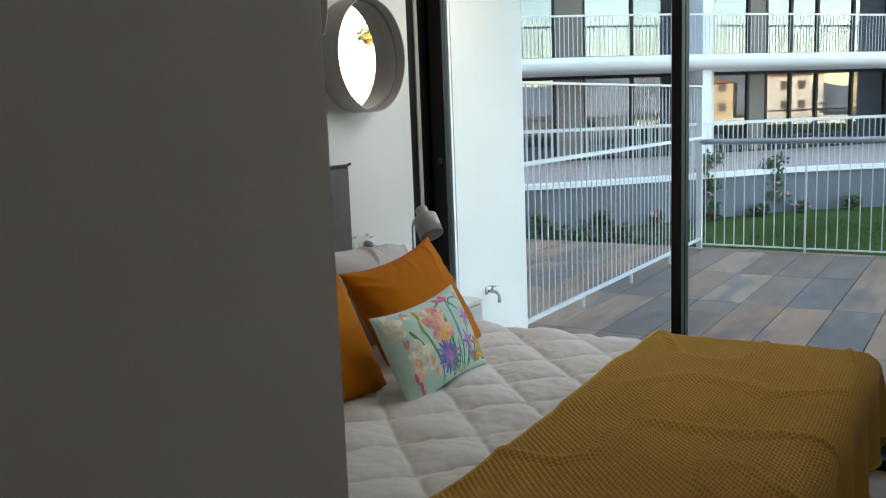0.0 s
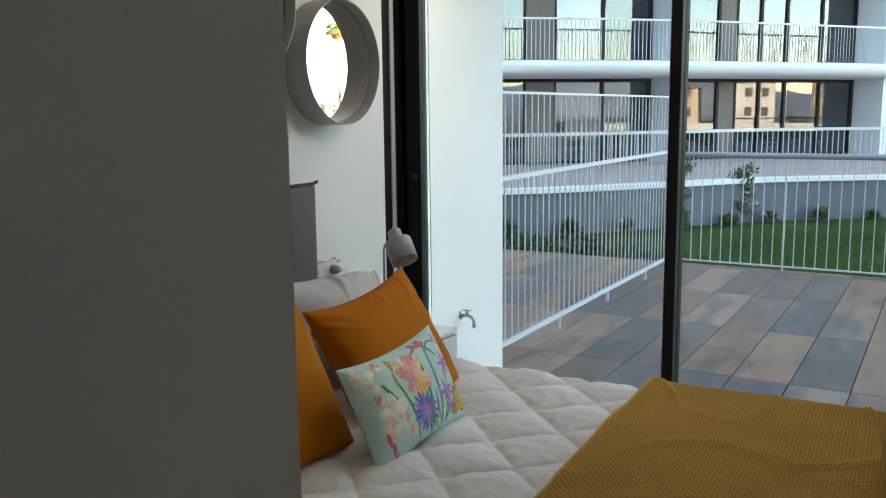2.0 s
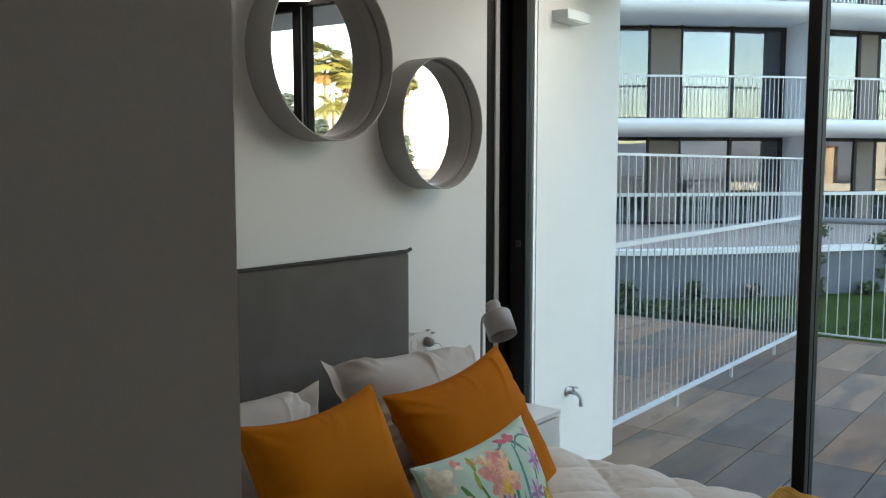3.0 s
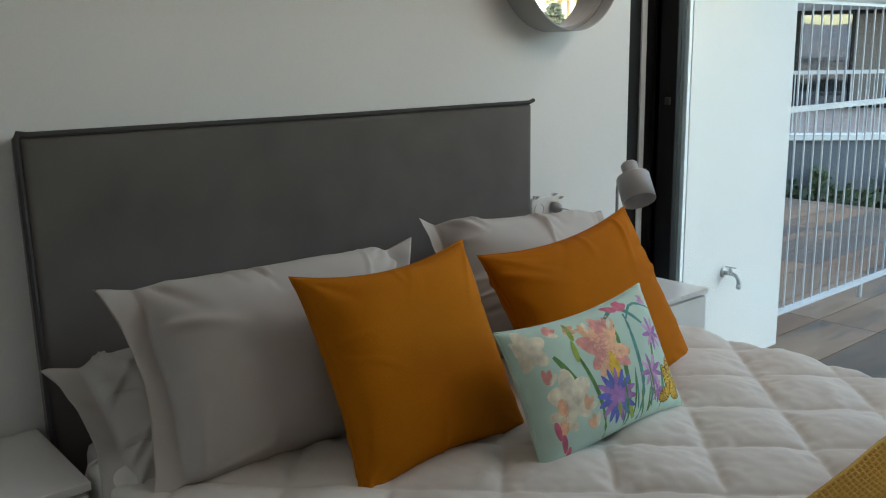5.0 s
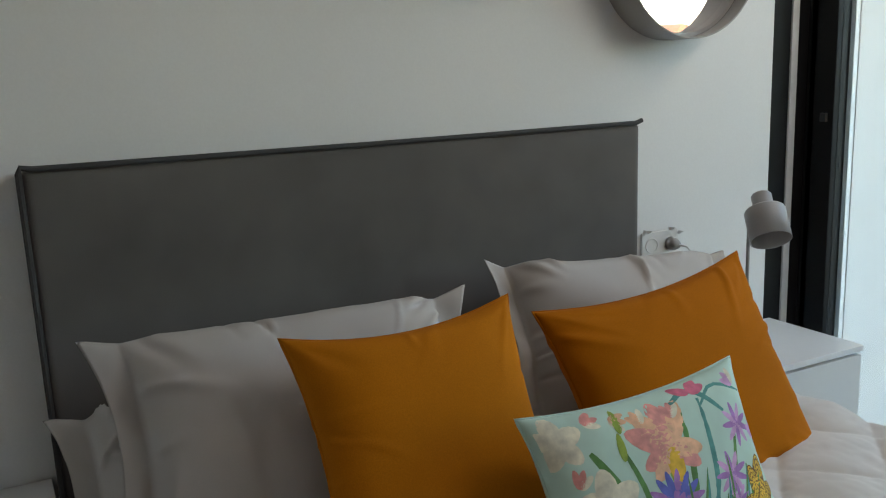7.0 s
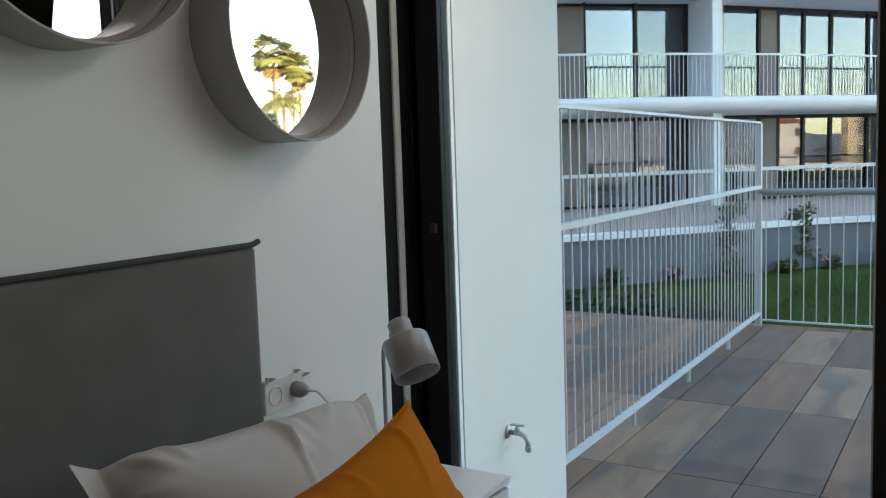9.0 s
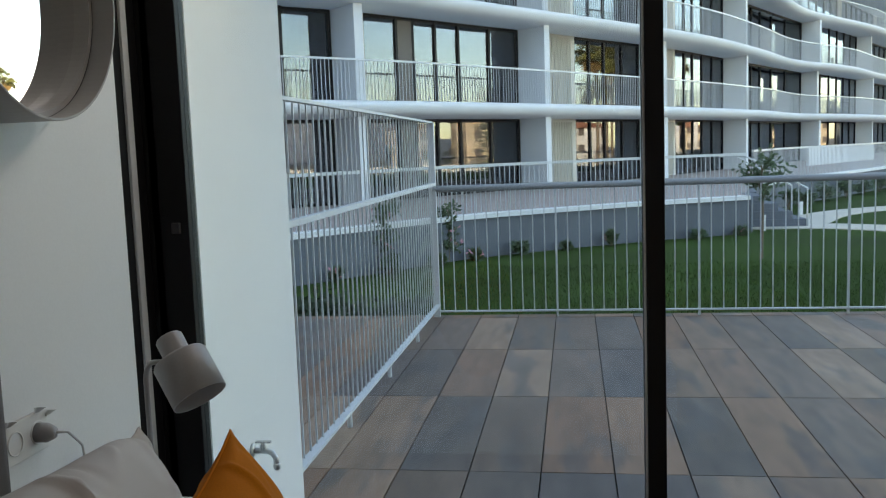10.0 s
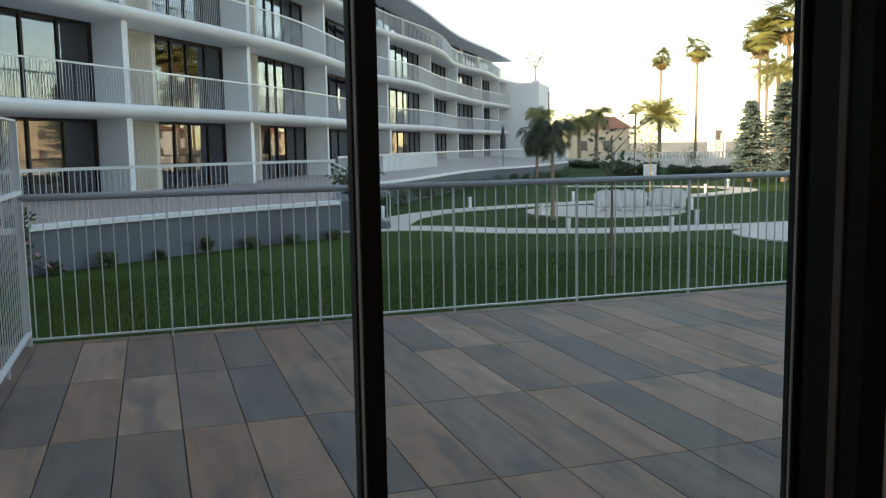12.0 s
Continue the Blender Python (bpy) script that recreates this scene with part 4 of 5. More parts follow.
def palm(x, y, h, r, seed, kind="feather", droop=1.0, fronds=34, trunk_r=0.16, skirt=0, label="tall palm beyond the garden", base=GZ, dry=False, leaf=None):
    """A palm: ringed trunk, crown of arching feather or fan leaves made of narrow leaflets."""
    rnd = random.Random(seed)
    ob = thing("palm_tree", label, "palm", at=(x, y, base))
    hh = h - base
    bend = rnd.uniform(-0.02, 0.02) * hh
    prof = [(trunk_r * (1.35 - 0.5 * min(1, k / 6) + 0.06 * (k % 2)), hh * k / 24) for k in range(25)]
    bm = lathe(prof, 10)
    for v in bm.verts:
        v.co.x += bend * (v.co.z / hh) ** 2
    part("trunk", bm, M_PALMTRUNK, ob)

    def crown(n, lo, hi, length):
        bm = bmesh.new()
        for k in range(n):
            a = 6.283 * k / n * 2.4 + rnd.uniform(-0.2, 0.2)
            e = rnd.uniform(lo, hi)
            l = length * rnd.uniform(0.8, 1.1)
            pts, p, ang = [], Vector((bend, 0, hh)), e
            m = 12
            for q in range(m + 1):
                pts.append(p.copy())
                step = l / m
                p = p + Vector((math.cos(a) * math.cos(ang), math.sin(a) * math.cos(ang), math.sin(ang))) * step
                ang -= droop * (0.07 + 0.16 * q / m)
            side = Vector((-math.sin(a), math.cos(a), 0))
            if kind == "feather":
                for q in range(1, m):
                    for sub in range(2):
                        f = q + sub * 0.5
                        c = pts[q].lerp(pts[q + 1], sub * 0.5)
                        d = (pts[q + 1] - pts[q]).normalized()
                        w = l * 0.3 * math.sin(math.pi * min(1, 0.12 + 0.86 * f / m)) ** 0.6
                        for sg in (-1, 1):
                            t = c + side * sg * w * 0.75 + d * w * 0.55 + Vector((0, 0, -w * (0.3 + 0.45 * droop) * rnd.uniform(0.5, 1.1)))
                            v = [bm.verts.new(z) for z in (c, c.lerp(t, 0.5) + d * l * 0.016, t, c.lerp(t, 0.5) - d * l * 0.016)]
                            bm.faces.new(v)
                for q in range(m):
                    beam(bm, pts[q], pts[q + 1], 0.025, 0.025)
            else:
                hub = pts[int(m * 0.5)]
                for q in range(int(m * 0.5)):
                    beam(bm, pts[q], pts[q + 1], 0.03, 0.03)
                d = (pts[int(m * 0.5) + 1] - hub).normalized()
                for j in range(15):
                    th = (j - 7) / 7 * 1.7
                    t = hub + (d * math.cos(th) + side * math.sin(th)) * l * 0.5 * rnd.uniform(0.85, 1.1) + Vector((0, 0, -0.16 * l * abs(th) * rnd.uniform(0.4, 1.2)))
                    n2 = d.cross(side)
                    o = (t - hub).cross(n2).normalized() * l * 0.03
                    v = [bm.verts.new(z) for z in (hub, hub.lerp(t, 0.5) + o, t, hub.lerp(t, 0.5) - o)]
                    bm.faces.new(v)
        return bm
    part("crown", crown(fronds, -0.35 if not dry else -0.6, 1.35, r), leaf or (M_PALMDRY if dry else M_PALM), ob)
    if skirt:
        part("dry_skirt", crown(skirt, -1.45, -0.75, r * 0.85), M_PALMDRY, ob, "hanging dry brown leaves")
    return ob


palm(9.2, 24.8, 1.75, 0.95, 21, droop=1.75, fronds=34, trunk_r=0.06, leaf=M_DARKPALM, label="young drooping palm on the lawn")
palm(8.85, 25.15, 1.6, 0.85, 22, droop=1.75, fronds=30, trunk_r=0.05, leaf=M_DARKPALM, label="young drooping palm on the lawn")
palm(43.1, 73.5, 8.9, 1.35, 23, "fan", fronds=44, trunk_r=0.13, skirt=34, label="tall slim fan palm with hanging dry leaves beyond the garden")
palm(45.1, 70.7, 9.5, 1.7, 24, "fan", fronds=40, trunk_r=0.12, skirt=8, label="tall slim fan palm beyond the garden")
palm(37.6, 52.4, 8.2, 1.7, 25, "fan", fronds=46, trunk_r=0.11, skirt=12, label="slim fan palm behind the spruce")
palm(37.95, 52.1, 8.6, 1.5, 34, "fan", fronds=46, trunk_r=0.11, skirt=8, label="slim fan palm behind the spruce")
palm(39.2, 51.5, 9.4, 2.4, 36, "fan", fronds=50, trunk_r=0.15, skirt=10, label="large fan palm with dry skirt behind the spruce")
palm(38.7, 51.9, 6.0, 2.2, 33, "feather", fronds=40, trunk_r=0.15, droop=0.9, label="feather palm behind the spruce")
palm(39.9, 68.35, 3.5, 2.3, 26, droop=0.55, fronds=64, trunk_r=0.2, label="broad date palm beyond the hedge")
palm(40.0, 72.5, 4.2, 0.95, 27, "fan", fronds=30, trunk_r=0.1, label="small fan palm beyond the hedge")
palm(36.2, 76.0, 3.2, 1.7, 28, droop=1.4, fronds=40, trunk_r=0.2, label="palm with warm low sunlight put into its leaf colour")
palm(39.1, 78.1, 3.9, 1.9, 29, droop=1.3, fronds=40, trunk_r=0.2, label="palm with warm low sunlight put into its leaf colour")
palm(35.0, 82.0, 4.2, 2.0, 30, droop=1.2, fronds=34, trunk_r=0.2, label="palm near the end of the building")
roof_tree = thing("potted_tree", "small bare clipped tree in a white pot on the stair tower", "tree", at=(44.0, 103.0, 8.3))
part("pot", lathe([(0.0, 0), (0.5, 0), (0.55, 0.7), (0.0, 0.7)], 16), M_COPING, roof_tree)
part("trunk", tube([(0, 0, 0.6), (0.05, 0, 1.5), (0, 0.05, 2.3)], 0.12, 7, taper=0.07), M_TRUNK, roof_tree)
rnd = random.Random(31)
bm = bmesh.new()
tips = bmesh.new()
for k in range(9):
    a = 6.283 * k / 9
    tip = Vector((1.1 * math.cos(a), 1.1 * math.sin(a), 2.9 + 0.5 * (k % 3)))
    tube([(0, 0.05, 2.25), tip * 0.55 + Vector((0, 0, 1.05)), tip], 0.05, 5, bm, 0.02)
    leaf_cloud(tips, rnd, tip, 0.3, 26, 0.22)
part("branches", bm, M_TRUNK, roof_tree)
part("leaf_tufts", tips, M_LEAF, roof_tree)


def spruce(x, y, h, r, seed):
    rnd = random.Random(seed)
    ob = thing("spruce_tree", "blue-green spruce with dense drooping branches", "tree", group="spruces by the garden", at=(x, y, GZ))
    part("trunk", tube([(0, 0, -0.1), (0, 0, h * 0.97)], 0.16, 8, taper=0.02), M_TRUNK, ob)
    bm = bmesh.new()
    for k in range(380):
        f = rnd.random() ** 0.75
        z = 0.25 + f * (h - 0.3)
        l = r * (1 - f) ** 0.6 * rnd.uniform(0.55, 1.15) + 0.12
        a = rnd.uniform(0, 6.283)
        d = Vector((math.cos(a), math.sin(a), 0))
        side = Vector((-d.y, d.x, 0))
        for q in range(9):
            t = (q + 1) / 9
            c = Vector((0, 0, z)) + d * l * t + Vector((0, 0, l * (0.12 * t - 0.28 * t * t + (0.14 * t ** 3))))
            for sg in (-1, 1, 0):
                w = 0.26 * (1.15 - t * 0.5) * rnd.uniform(0.6, 1.2)
                tip = c + (side * sg * 0.75 + d * 0.6 + Vector((0, 0, rnd.uniform(-0.35, 0.35)))) * w
                o = Vector((rnd.uniform(-1, 1), rnd.uniform(-1, 1), rnd.uniform(-1, 1))).normalized() * 0.045
                v = [bm.verts.new(z2) for z2 in (c, c.lerp(tip, 0.5) + o, tip, c.lerp(tip, 0.5) - o)]
                bm.faces.new(v)
    part("crown", bm, M_SPRUCE, ob)


spruce(28.05, 40.7, 4.2, 1.0, 51)
spruce(29.35, 39.7, 5.1, 1.5, 52)
spruce(31.0, 38.6, 6.6, 2.1, 53)
spruce(31.0, 41.4, 5.2, 1.6, 54)

# hedges and planting
M_HEDGE = mat("hedge_leaf", (0.032, 0.055, 0.02), 0.7, grain=0.35, scale=3)
for i, (x0, y0, x1, y1, h, leaf, n, nm) in enumerate(((26.2, 51.1, 28.0, 49.5, 0.85, 0.12, 160, "clipped dark green hedge across the far garden"), (28.6, 49.0, 34.5, 43.6, 0.6, 0.16, 190, "low spiky planting before the white balustrade"), (31.5, 71.0, 35.0, 66.0, 0.5, 0.2, 90, "low green hedge by the far path"), (-9.5, 10.1, -2.9, 9.75, 0.78, 0.09, 420, "dark low planting below the neighbouring terrace"))):
    rnd = random.Random(70 + i)
    bm = bmesh.new()
    for k in range(n):
        t = rnd.random()
        leaf_cloud(bm, rnd, (x0 + (x1 - x0) * t + rnd.uniform(-0.3, 0.3), y0 + (y1 - y0) * t + rnd.uniform(-0.3, 0.3), GZ + h * rnd.uniform(0.1, 0.85)), 0.24, 40, leaf)
    tagged(part("hedge", bm, M_HEDGE), nm, "hedge", kind="stuff")
for x, y, r, h, seed in ((29.6, 48.4, 0.7, 2.0, 301), (43.5, 64.5, 1.6, 3.0, 302), (46.0, 61.5, 1.5, 2.4, 303), (38.8, 72.0, 1.4, 1.9, 304)):
    shrub(x, y, GZ, r, h, seed, "tall loose green shrub near the far balustrade")
# short grass seen from close by
rnd = random.Random(91)
verts, faces = [], []
for k in range(60000):
    y = 8.98 + 9.0 * rnd.random() ** 1.6
    x = rnd.uniform(-3.5, 9.5)
    a, hgt = rnd.uniform(0, 6.283), rnd.uniform(0.025, 0.07) * (1 + 0.5 * noise.noise((x * 0.7, y * 0.7, 0)))
    c, d = math.cos(a) * 0.006, math.sin(a) * 0.006
    verts += [(x - c, y - d, GZ), (x + c, y + d, GZ), (x + rnd.uniform(-0.03, 0.03), y + rnd.uniform(-0.03, 0.03), GZ + hgt)]
    faces.append((3 * k, 3 * k + 1, 3 * k + 2))
me = bpy.data.meshes.new("grass")
me.from_pydata(verts, [], faces)
me.materials.append(M_BLADE)
tagged(new("grass", me), "short uneven blades of green lawn grass", "grass", kind="stuff")


# ---- garden furniture and far buildings ----
def lounge_chair(x, y, turn, label):
    ob = thing("lounge_chair", label, "chair", group="white loungers on the round patio", at=(x, y, GZ + 0.03))
    ob.rotation_euler, ob.scale = (0, 0, radians(turn)), (0.62, 0.75, 0.95)

    def shell(u, v):
        a = u * math.pi * 1.25 - 0.125 * math.pi
        r = 0.36 + 0.04 * v
        back = 0.5 + 0.16 * math.sin(max(0, min(math.pi, a)))
        return Vector((r * math.cos(a), r * math.sin(a) * 0.95, 0.12 + (back - 0.05) * v))
    bm = sheet(shell, 24, 6)
    bmesh.ops.solidify(bm, geom=bm.faces[:], thickness=0.05)
    part("back_shell", bm, M_CHAIR, ob, smooth=True)
    part("seat", box(-0.3, -0.36, 0.1, 0.3, 0.28, 0.34, 0.06, segs=3), M_CHAIR, ob, smooth=True)
    for sx in (-0.24, 0.24):
        for sy in (-0.26, 0.24):
            part("leg", lathe([(0.03, 0), (0.045, 0.14)], 10, m=Matrix.Translation((sx, sy, 0))), M_CHAIR, ob)


for x, y, tr in ((11.85, 26.8, 172), (12.2, 26.62, 160), (12.55, 26.46, 150), (12.9, 26.3, 138), (13.55, 26.35, 165), (13.85, 26.2, 150), (14.15, 26.05, 138)):
    lounge_chair(x, y, tr, "white moulded plastic lounge chair on the patio")
for k, (x, y) in enumerate(((5.0, 27.9), (8.8, 30.6), (13.3, 31.7), (7.9, 21.2), (10.2, 20.3), (12.0, 21.9), (15.3, 21.4), (14.6, 26.0), (9.6, 26.4), (20.2, 33.3), (18.0, 31.3), (24.0, 37.0), (3.1, 23.6))):
    ob = thing("bollard_light", "short white bollard light beside the path", "lamp", group="bollards along the paths", at=(x, y, GZ))
    part("post", box(-0.045, -0.045, -0.03, 0.045, 0.045, 0.33, 0.008), M_CHAIR, ob)
    part("cap", box(-0.05, -0.05, 0.33, 0.05, 0.05, 0.38, 0.008), M_CHAIR, ob)
sign = thing("garden_sign", "white box cabinet standing before the hedge", "cabinet", at=(26.8, 48.4, GZ))
part("body", box(-0.38, -0.25, 0, 0.38, 0.25, 0.76, 0.02), M_CHAIR, sign)
part("lid", box(-0.41, -0.28, 0.76, 0.41, 0.28, 0.8, 0.01), M_CHAIR, sign)
sign.rotation_euler = (0, 0, radians(-32))
par = thing("parasol", "closed dark parasol on the far terrace", "parasol", at=(19.6, 54.0, 0))
part("pole", tube([(0, 0, -0.02), (0, 0, 2.5)], 0.03, 8), M_BLACK, par)
part("canopy", lathe([(0.03, 0.9), (0.2, 1.0), (0.16, 1.8), (0.03, 2.5)], 12), M_BASE, par, "folded dark canopy")
screen2 = thing("screen_wall", "white privacy screen on the far terrace", "screen", at=(13.0, 52.0, 0))
part("panel", box(-0.06, -5.5, -0.02, 0.06, 5.5, 0.95, 0.01), M_FACADE, screen2)
screen2.rotation_euler = (0, 0, radians(-33))


def villa(x, y, w, d, h, turn, material, seed, label):
    rnd = random.Random(seed)
    ob = thing("villa", label, "house", group="villas beyond the garden", at=(x, y, GZ))
    ob.rotation_euler = (0, 0, radians(turn))
    part("wall", box(-w / 2, -d / 2, -0.2, w / 2, d / 2, h), material, ob)
    bm = bmesh.new()
    o = 0.5
    vs = [bm.verts.new(q) for q in ((-w / 2 - o, -d / 2 - o, h), (w / 2 + o, -d / 2 - o, h), (w / 2 + o, d / 2 + o, h), (-w / 2 - o, d / 2 + o, h), (-w / 4, 0, h + 1.7), (w / 4, 0, h + 1.7))]
    for f in ((0, 1, 5, 4), (1, 2, 5), (2, 3, 4, 5), (3, 0, 4), (3, 2, 1, 0)):
        bm.faces.new([vs[k] for k in f])
    part("roof", bm, M_ROOF, ob, "terracotta hipped roof")
    for sx in (-1, 1):
        for k in range(int(w / 3.2)):
            for z in ([1.0] if h < 4 else [1.0, 3.9]):
                xx = -w / 2 + 1.4 + k * 3.2
                yy = sx * d / 2
                part("window", box(xx, yy - 0.04, z, xx + 1.1, yy + 0.04, z + 1.3), M_BROWNPANEL, ob)
    for sy in (-1, 1):
        for k in range(int(d / 3.2)):
            for z in ([1.0] if h < 4 else [1.0, 3.9]):
                yy = -d / 2 + 1.3 + k * 3.2
                part("window", box(sy * w / 2 - 0.04, yy, z, sy * w / 2 + 0.04, yy + 1.1, z + 1.3), M_BROWNPANEL, ob)


villa(57.5, 111.6, 8, 8, 3.9, -30, M_HOUSE, 61, "ochre villa with terracotta roof in evening sun")
for k, (x, y, t) in enumerate(((112, 22, 4), (116, 40, -8), (110, 58, 6), (118, 76, -4), (112, 96, 8), (120, 118, -10), (126, 140, 5))):
    villa(x, y, 11 + 3 * (k % 2), 13, 5.2 + 0.8 * (k % 3), t, M_HOUSE if k % 2 == 0 else M_HOUSEWHITE, 80 + k, "sunlit villa with terracotta roof beyond the garden")
# distance haze is painted in as a pale grey base colour
M_HILL = mat("hazy_hillside", (0.34, 0.35, 0.37), 0.95, spec=0.1, grain=0.3, scale=0.05, stain=0.3, stain_scale=0.012)


def hill_fn(u, v):
    a = radians(68 + 82 * u)
    d = 230 + 150 * v
    rise = math.sin(math.pi * min(1, v * 0.5)) * min(1, u * 6) * min(1, (1 - u) * 6)
    h = (19 + 8 * noise.noise((u * 5, 1.0, 2.0)) + 6 * noise.noise((u * 17, v * 3, 5.0))) * rise
    return Vector((d * math.sin(a), d * math.cos(a), GZ - 0.1 + h))


structure("backdrop_hill", sheet(hill_fn, 90, 14), M_HILL, "hazy grey hillside beyond the villas", "hill", smooth=True)
# unseen wall, added only to stop low sun slipping past the building
structure("wall_far_west", box(-46, -12, GZ - 0.2, -45, 26, 12), M_FACADE, "unseen plain white wall added to keep the low sun off the garden", "wall")
structure("boundary_wall", ribbon([(33.2, 78), (36.4, 71.0), (39.0, 64.5), (42.5, 59.0), (48, 51), (58, 36), (62, 0)], 0.25, GZ - 0.1, GZ + 0.75), M_HOUSEWHITE, "white boundary wall of the garden", "wall")
balustrade = thing("balustrade", "white balustrade with slim posts on the boundary wall", "railing")
line, ln = spline([(36.4, 71.0), (39.0, 64.5), (42.5, 59.0), (48, 51)], 60)
bm = bmesh.new()
for a, b in zip(line, line[1:]):
    beam(bm, (a.x, a.y, GZ + 1.25), (b.x, b.y, GZ + 1.25), 0.14, 0.08)
part("top_rail", bm, M_HOUSEWHITE, balustrade)
bm = bmesh.new()
for p in spline([(36.4, 71.0), (39.0, 64.5), (42.5, 59.0), (48, 51)], int(ln / 0.3))[0]:
    upright(bm, p, GZ + 0.74, GZ + 1.22, 0.1)
tagged(part("posts", bm, M_HOUSEWHITE, balustrade), kind="stuff")
arch = thing("entrance_arch", "cream arched entrance by the boundary wall", "gate", at=(38.3, 70.3, GZ))
bm = bmesh.new()
arc = [Vector((-1.6, 0, -0.1))] + [Vector((1.6 * math.cos(math.pi - math.pi * k / 16), 0, 0.75 + 0.75 * math.sin(math.pi * k / 16))) for k in range(17)] + [Vector((1.6, 0, -0.1)), Vector((1.3, 0, -0.1))] + [Vector((1.3 * math.cos(math.pi * k / 16), 0, 0.62 + 0.6 * math.sin(math.pi * k / 16))) for k in range(17)] + [Vector((-1.3, 0, -0.1))]
f = bm.faces.new([bm.verts.new(v) for v in arc])
ex = bmesh.ops.extrude_face_region(bm, geom=[f])
bmesh.ops.translate(bm, vec=(0, 0.5, 0), verts=[v for v in ex["geom"] if isinstance(v, bmesh.types.BMVert)])
bmesh.ops.recalc_face_normals(bm, faces=bm.faces[:])
part("surround", bm, M_HOUSE, arch)
part("gate_leaf", box(-1.3, 0.3, -0.05, 1.3, 0.36, 1.1, 0.01), M_HOUSEWHITE, arch, "pale gate leaf")
arch.rotation_euler = (0, 0, radians(-40))
tower = thing("chimney_tower", "slim white tower on a far house", "building", at=(63.3, 93.4, GZ))
part("wall", box(-0.65, -0.65, -0.2, 0.65, 0.65, 4.7), M_HOUSEWHITE, tower)
part("cap", box(-0.75, -0.75, 4.7, 0.75, 0.75, 4.9), M_HOUSEWHITE, tower)
part("louvre", box(-0.4, -0.69, 2.2, 0.4, -0.64, 3.3), M_BROWNPANEL, tower)
board = thing("sign_board", "plain beige square board on a post", "sign", at=(63.3, 91.5, GZ))
part("post", box(-0.06, -0.06, -0.1, 0.06, 0.06, 2.2), M_HOUSEWHITE, board)
part("panel", box(-0.5, -0.05, 2.0, 0.5, 0.05, 2.95), M_SLAT, board)
board.rotation_euler = (0, 0, radians(-38))

# ---- printed flowers on the aqua cushion ----
INK = {n: mat("print_" + n, c, 0.8, grain=0.2, scale=60, stain=0.25, stain_scale=25) for n, c in dict(pink=(0.78, 0.33, 0.3), peach=(0.85, 0.5, 0.32), blue=(0.13, 0.16, 0.55), violet=(0.4, 0.2, 0.5), lilac=(0.6, 0.35, 0.6), green=(0.1, 0.26, 0.08), lime=(0.32, 0.45, 0.08), yellow=(0.8, 0.5, 0.06), brown=(0.2, 0.1, 0.03), cream=(0.78, 0.74, 0.6), rose=(0.65, 0.16, 0.25), teal=(0.08, 0.3, 0.28)).items()}
SURF = FACES[floral.name]
LAYER = [0]


def print_shape(name, ink, outline):
    """A flat printed patch on the cushion's face, its outline in shares of width and height from the lower left."""
    LAYER[0] += 1
    off = 0.0002 + 0.0000025 * LAYER[0]
    cx = sum(p[0] for p in outline) / len(outline)
    cy = sum(p[1] for p in outline) / len(outline)
    bm = bmesh.new()

    def put(x, y):
        q = SURF(min(max(x, 0.02), 0.98), min(max(y, 0.02), 0.98))
        return bm.verts.new(q + Vector((0, -off, 0)))
    rings = [[put(cx + (x - cx) * f, cy + (y - cy) * f) for x, y in outline] for f in (0.25, 0.5, 0.75, 1.0)]
    n = len(outline)
    bm.faces.new(rings[0])
    for a, b in zip(rings, rings[1:]):
        for k in range(n):
            bm.faces.new((a[k], a[(k + 1) % n], b[(k + 1) % n], b[k]))
    bmesh.ops.recalc_face_normals(bm, faces=bm.faces[:])
    part(name, bm, INK[ink], floral, smooth=True)


ASPECT = 0.48 / 0.30


def petal(ink, x, y, ang, length, width, name="petal", tip=1.6):
    a = radians(ang)
    length, width = length * 0.86, width * 0.78
    pts = []
    for k in range(14):
        t = 2 * math.pi * k / 14
        l = (0.5 - 0.5 * math.cos(t)) * length
        w = math.sin(t) * width / 2 * (1 - 0.25 * (l / length) ** tip)
        dx, dy = l * math.cos(a) - w * math.sin(a), l * math.sin(a) + w * math.cos(a)
        pts.append((x + dx / ASPECT, y + dy))
    print_shape(name, ink, pts)


def stem(ink, pts, w):
    line, _ = spline(pts, 9)
    left, right = [], []
    for i, p in enumerate(line):
        d = line[min(i + 1, 8)] - line[max(i - 1, 0)]
        d = Vector((d.x * ASPECT, d.y)).normalized()
        ww = w * (0.4 + 0.6 * math.sin(math.pi * (0.12 + 0.8 * i / 8)))
        left.append((p.x - d.y * ww / ASPECT, p.y + d.x * ww))
        right.append((p.x + d.y * ww / ASPECT, p.y - d.x * ww))
    for i in range(8):
        print_shape("stem", ink, [left[i], left[i + 1], right[i + 1], right[i]])


for pts, w, ink in (([(0.36, 0.03), (0.35, 0.4), (0.30, 0.72)], 0.018, "green"), ([(0.5, 0.05), (0.56, 0.4), (0.6, 0.9)], 0.022, "green"), ([(0.58, 0.05), (0.66, 0.35), (0.7, 0.85)], 0.02, "teal"), ([(0.66, 0.08), (0.74, 0.3), (0.83, 0.62)], 0.016, "green"),
                    ([(0.18, 0.72), (0.22, 0.6), (0.26, 0.5)], 0.024, "green"), ([(0.55, 0.08), (0.5, 0.3), (0.47, 0.5)], 0.03, "lime"), ([(0.7, 0.8), (0.8, 0.9), (0.95, 0.8)], 0.012, "teal"), ([(0.55, 0.85), (0.68, 0.92), (0.8, 0.72)], 0.02, "teal")):
    stem(ink, pts, w)
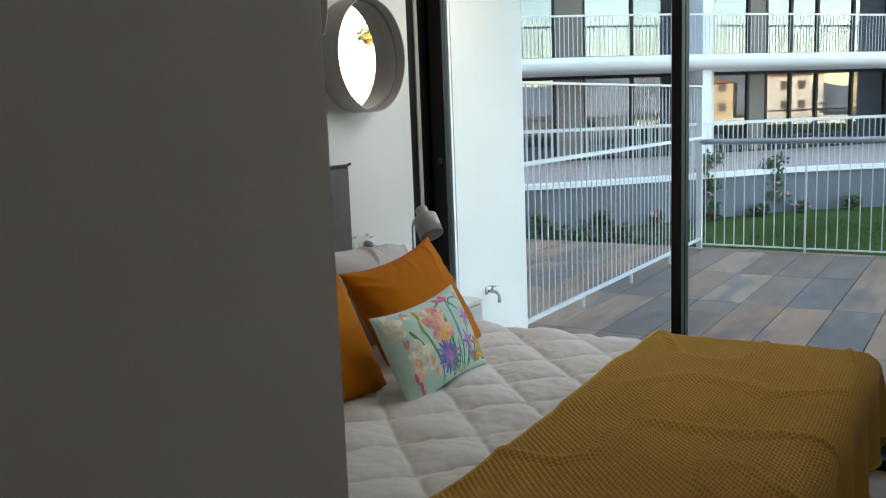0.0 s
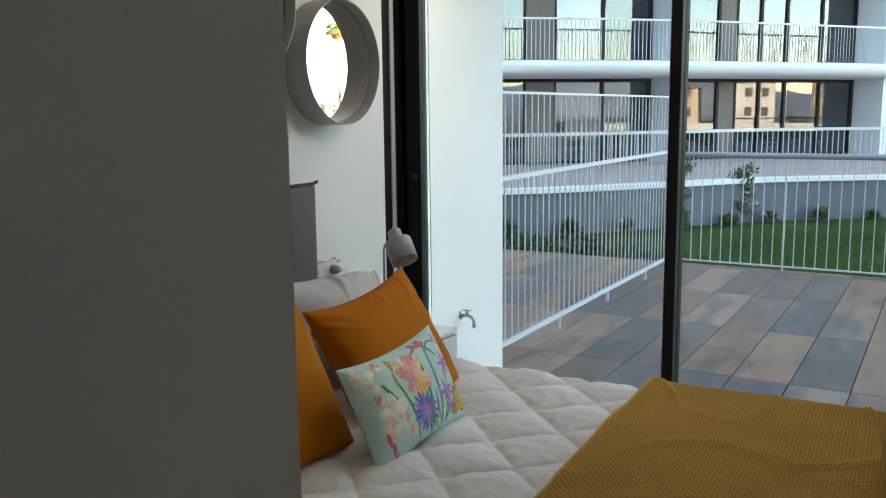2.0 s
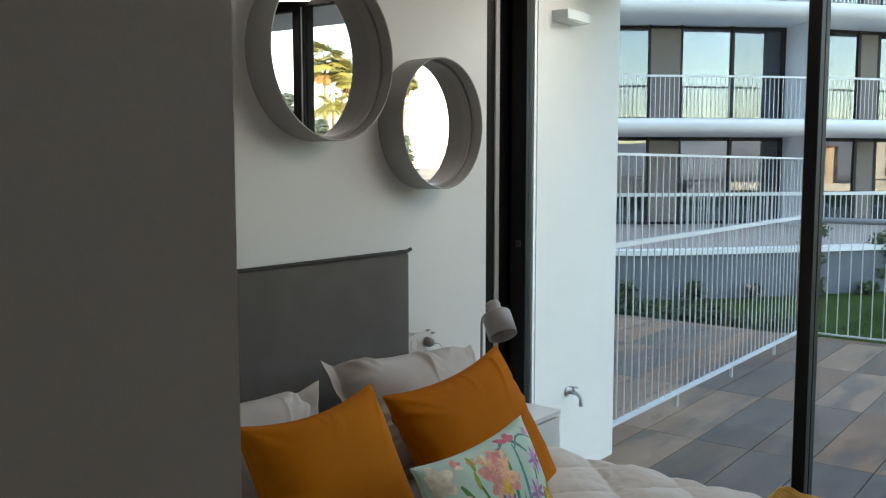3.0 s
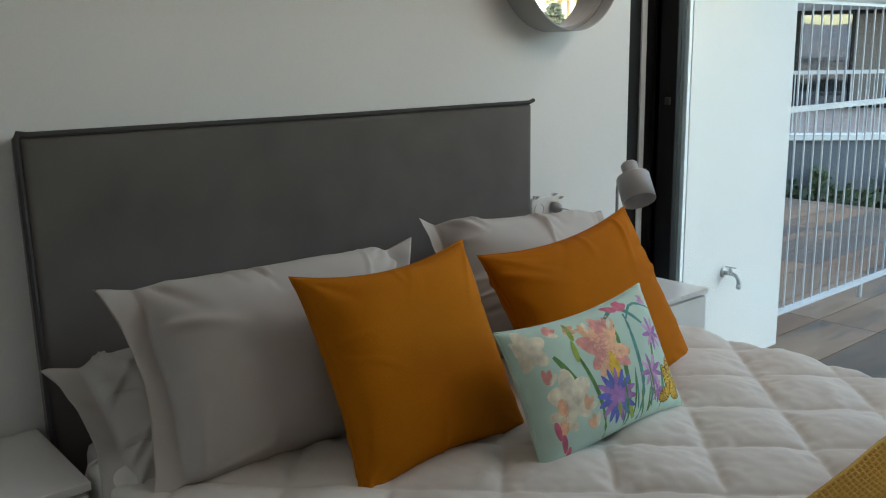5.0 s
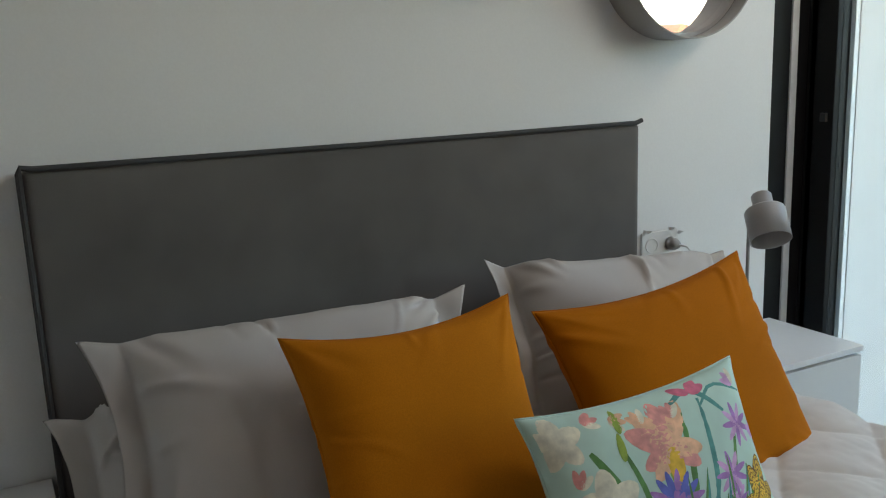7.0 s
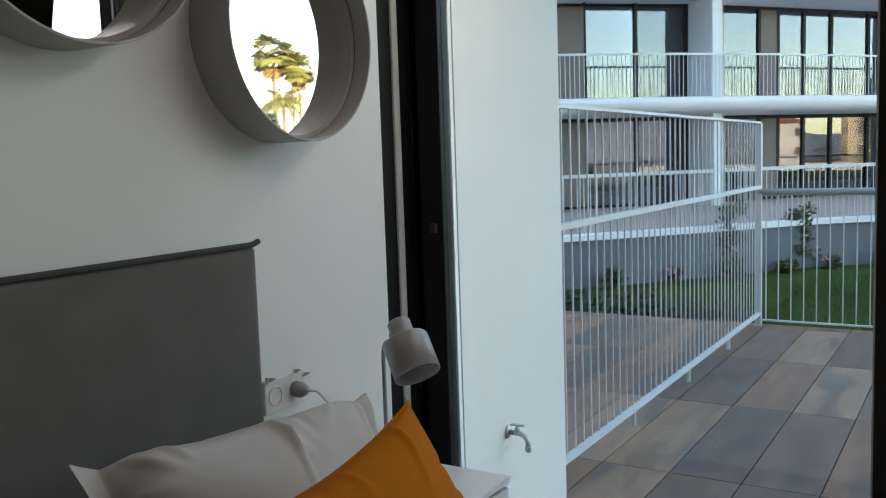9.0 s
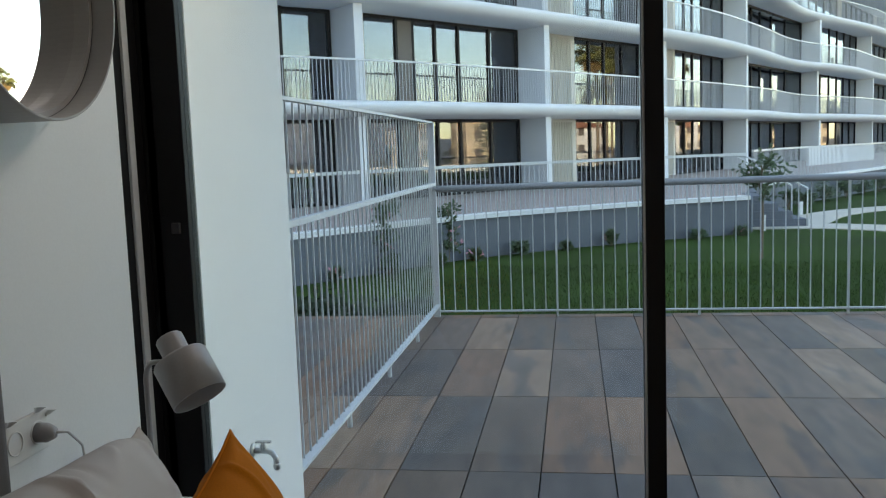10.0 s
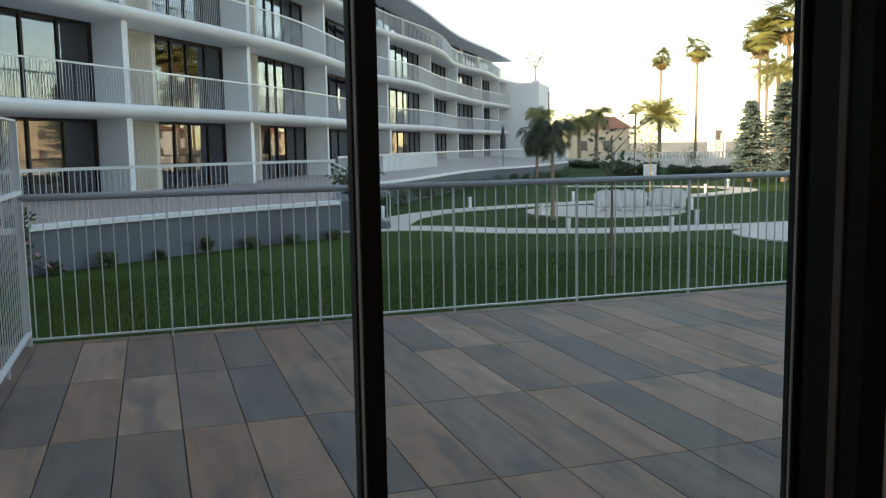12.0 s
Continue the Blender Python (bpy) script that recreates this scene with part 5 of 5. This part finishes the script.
for x, y, ink, sc in ((0.08, 0.82, "cream", 1.0), (0.2, 0.42, "cream", 1.2), (0.14, 0.3, "peach", 0.8)):
    for k in range(5):
        petal(ink if k % 2 else "cream", x, y, 72 * k + 20, 0.2 * sc, 0.17 * sc)
for k, ang in enumerate((60, 95, 125, 150)):
    petal("pink" if k % 2 else "peach", 0.5, 0.62, ang, 0.36, 0.2)
for ang, ink in ((200, "pink"), (225, "peach"), (320, "pink"), (345, "peach"), (270, "yellow")):
    petal(ink, 0.5, 0.62, ang, 0.26, 0.16)
petal("yellow", 0.5, 0.6, 250, 0.12, 0.05)
for k in range(16):
    petal("blue" if k % 3 else "violet", 0.46, 0.3, 22.5 * k + 8, 0.24, 0.075)
for k in range(8):
    petal("violet", 0.46, 0.3, 45 * k, 0.1, 0.06)
petal("lime", 0.46, 0.27, 270, 0.14, 0.06)
for x, y, sc in ((0.85, 0.62, 1.0), (0.74, 0.36, 1.0), (0.75, 0.2, 0.7)):
    for k in range(9):
        petal("lilac" if k % 2 else "violet", x, y, 40 * k + 15, 0.16 * sc, 0.055 * sc)
for ang in (10, 40, 150):
    petal("rose", 0.68, 0.9, ang, 0.16, 0.1)
for x, y, ang in ((0.08, 0.3, 280), (0.11, 0.2, 275), (0.14, 0.1, 265)):
    petal("rose", x, y, ang, 0.16, 0.07)
for x, y, ang, ink in ((0.55, 0.78, 80, "pink"), (0.42, 0.8, 110, "peach"), (0.2, 0.9, 10, "pink"), (0.3, 0.88, -20, "peach"), (0.1, 0.55, 60, "pink"), (0.26, 0.3, 40, "peach"), (0.92, 0.85, 120, "lilac"), (0.95, 0.5, 90, "lilac"), (0.3, 0.15, 100, "peach")):
    for k in range(3):
        petal(ink if k else "cream", x, y, ang + 32 * (k - 1), 0.13, 0.07)
for k in range(12):
    x = 0.48 + 0.034 * k
    petal("green" if k % 3 else "teal", x, 0.04 + 0.03 * (k % 4), 78 + 9 * math.sin(k * 2.1), 0.34 + 0.1 * math.sin(k), 0.028, "leaf")
for x, y in ((0.3, 0.62), (0.32, 0.78)):
    petal("lime", x, y, 85, 0.2, 0.07, "bud")
for ang, l, w in ((70, 0.3, 0.17), (100, 0.24, 0.12), (10, 0.22, 0.16), (330, 0.18, 0.13), (190, 0.2, 0.15)):
    petal("brown", 0.86, 0.16, ang, l + 0.012, w + 0.016, "wing")
    petal("yellow", 0.86, 0.16, ang, l, w, "wing")
petal("brown", 0.84, 0.12, 60, 0.16, 0.02, "butterfly_body")

# ---- terrace tiles ----
M_TILE = mat("stone_tile", (0.2, 0.175, 0.155), 0.62, spec=0.28, grain=0.16, scale=7, stain=0.2, stain_scale=2.6, stretch=(2.6, 0.6, 1), bump=0.04, piece=0.12,
             tones=[(0.275, 0.151, 0.094), (0.194, 0.131, 0.095), (0.307, 0.174, 0.108), (0.241, 0.151, 0.101), (0.150, 0.111, 0.089), (0.281, 0.174, 0.115), (0.221, 0.132, 0.089), (0.187, 0.128, 0.096), (0.288, 0.185, 0.125), (0.123, 0.093, 0.080)], cloud=(0.108, 0.094, 0.088))
tile_floor = thing("terrace_floor", "long stone-look terrace tiles in mixed browns and slate", "floor", kind="structure")
TW, TL, TX, TY = 0.312, 1.166, -2.17, 8.81      # tile pitch across and along, and one joint of each
rnd = random.Random(77)
for y0, y1, rows in ((0.003, TL - 0.003, range(1, 5)), (0.003, 0.13, (0,)), (TL - 0.16, TL - 0.003, (5,))):
    tile_mesh = mesh_of(box(0.003, y0, -0.03, TW - 0.003, y1, 0.0), "tile", M_TILE)
    for j in rows:
        for i in range(-14, 31):
            part("tile", tile_mesh, None, tile_floor, at=(TX + TW * i, TY - TL * j, rnd.uniform(-0.0006, 0.0006)))
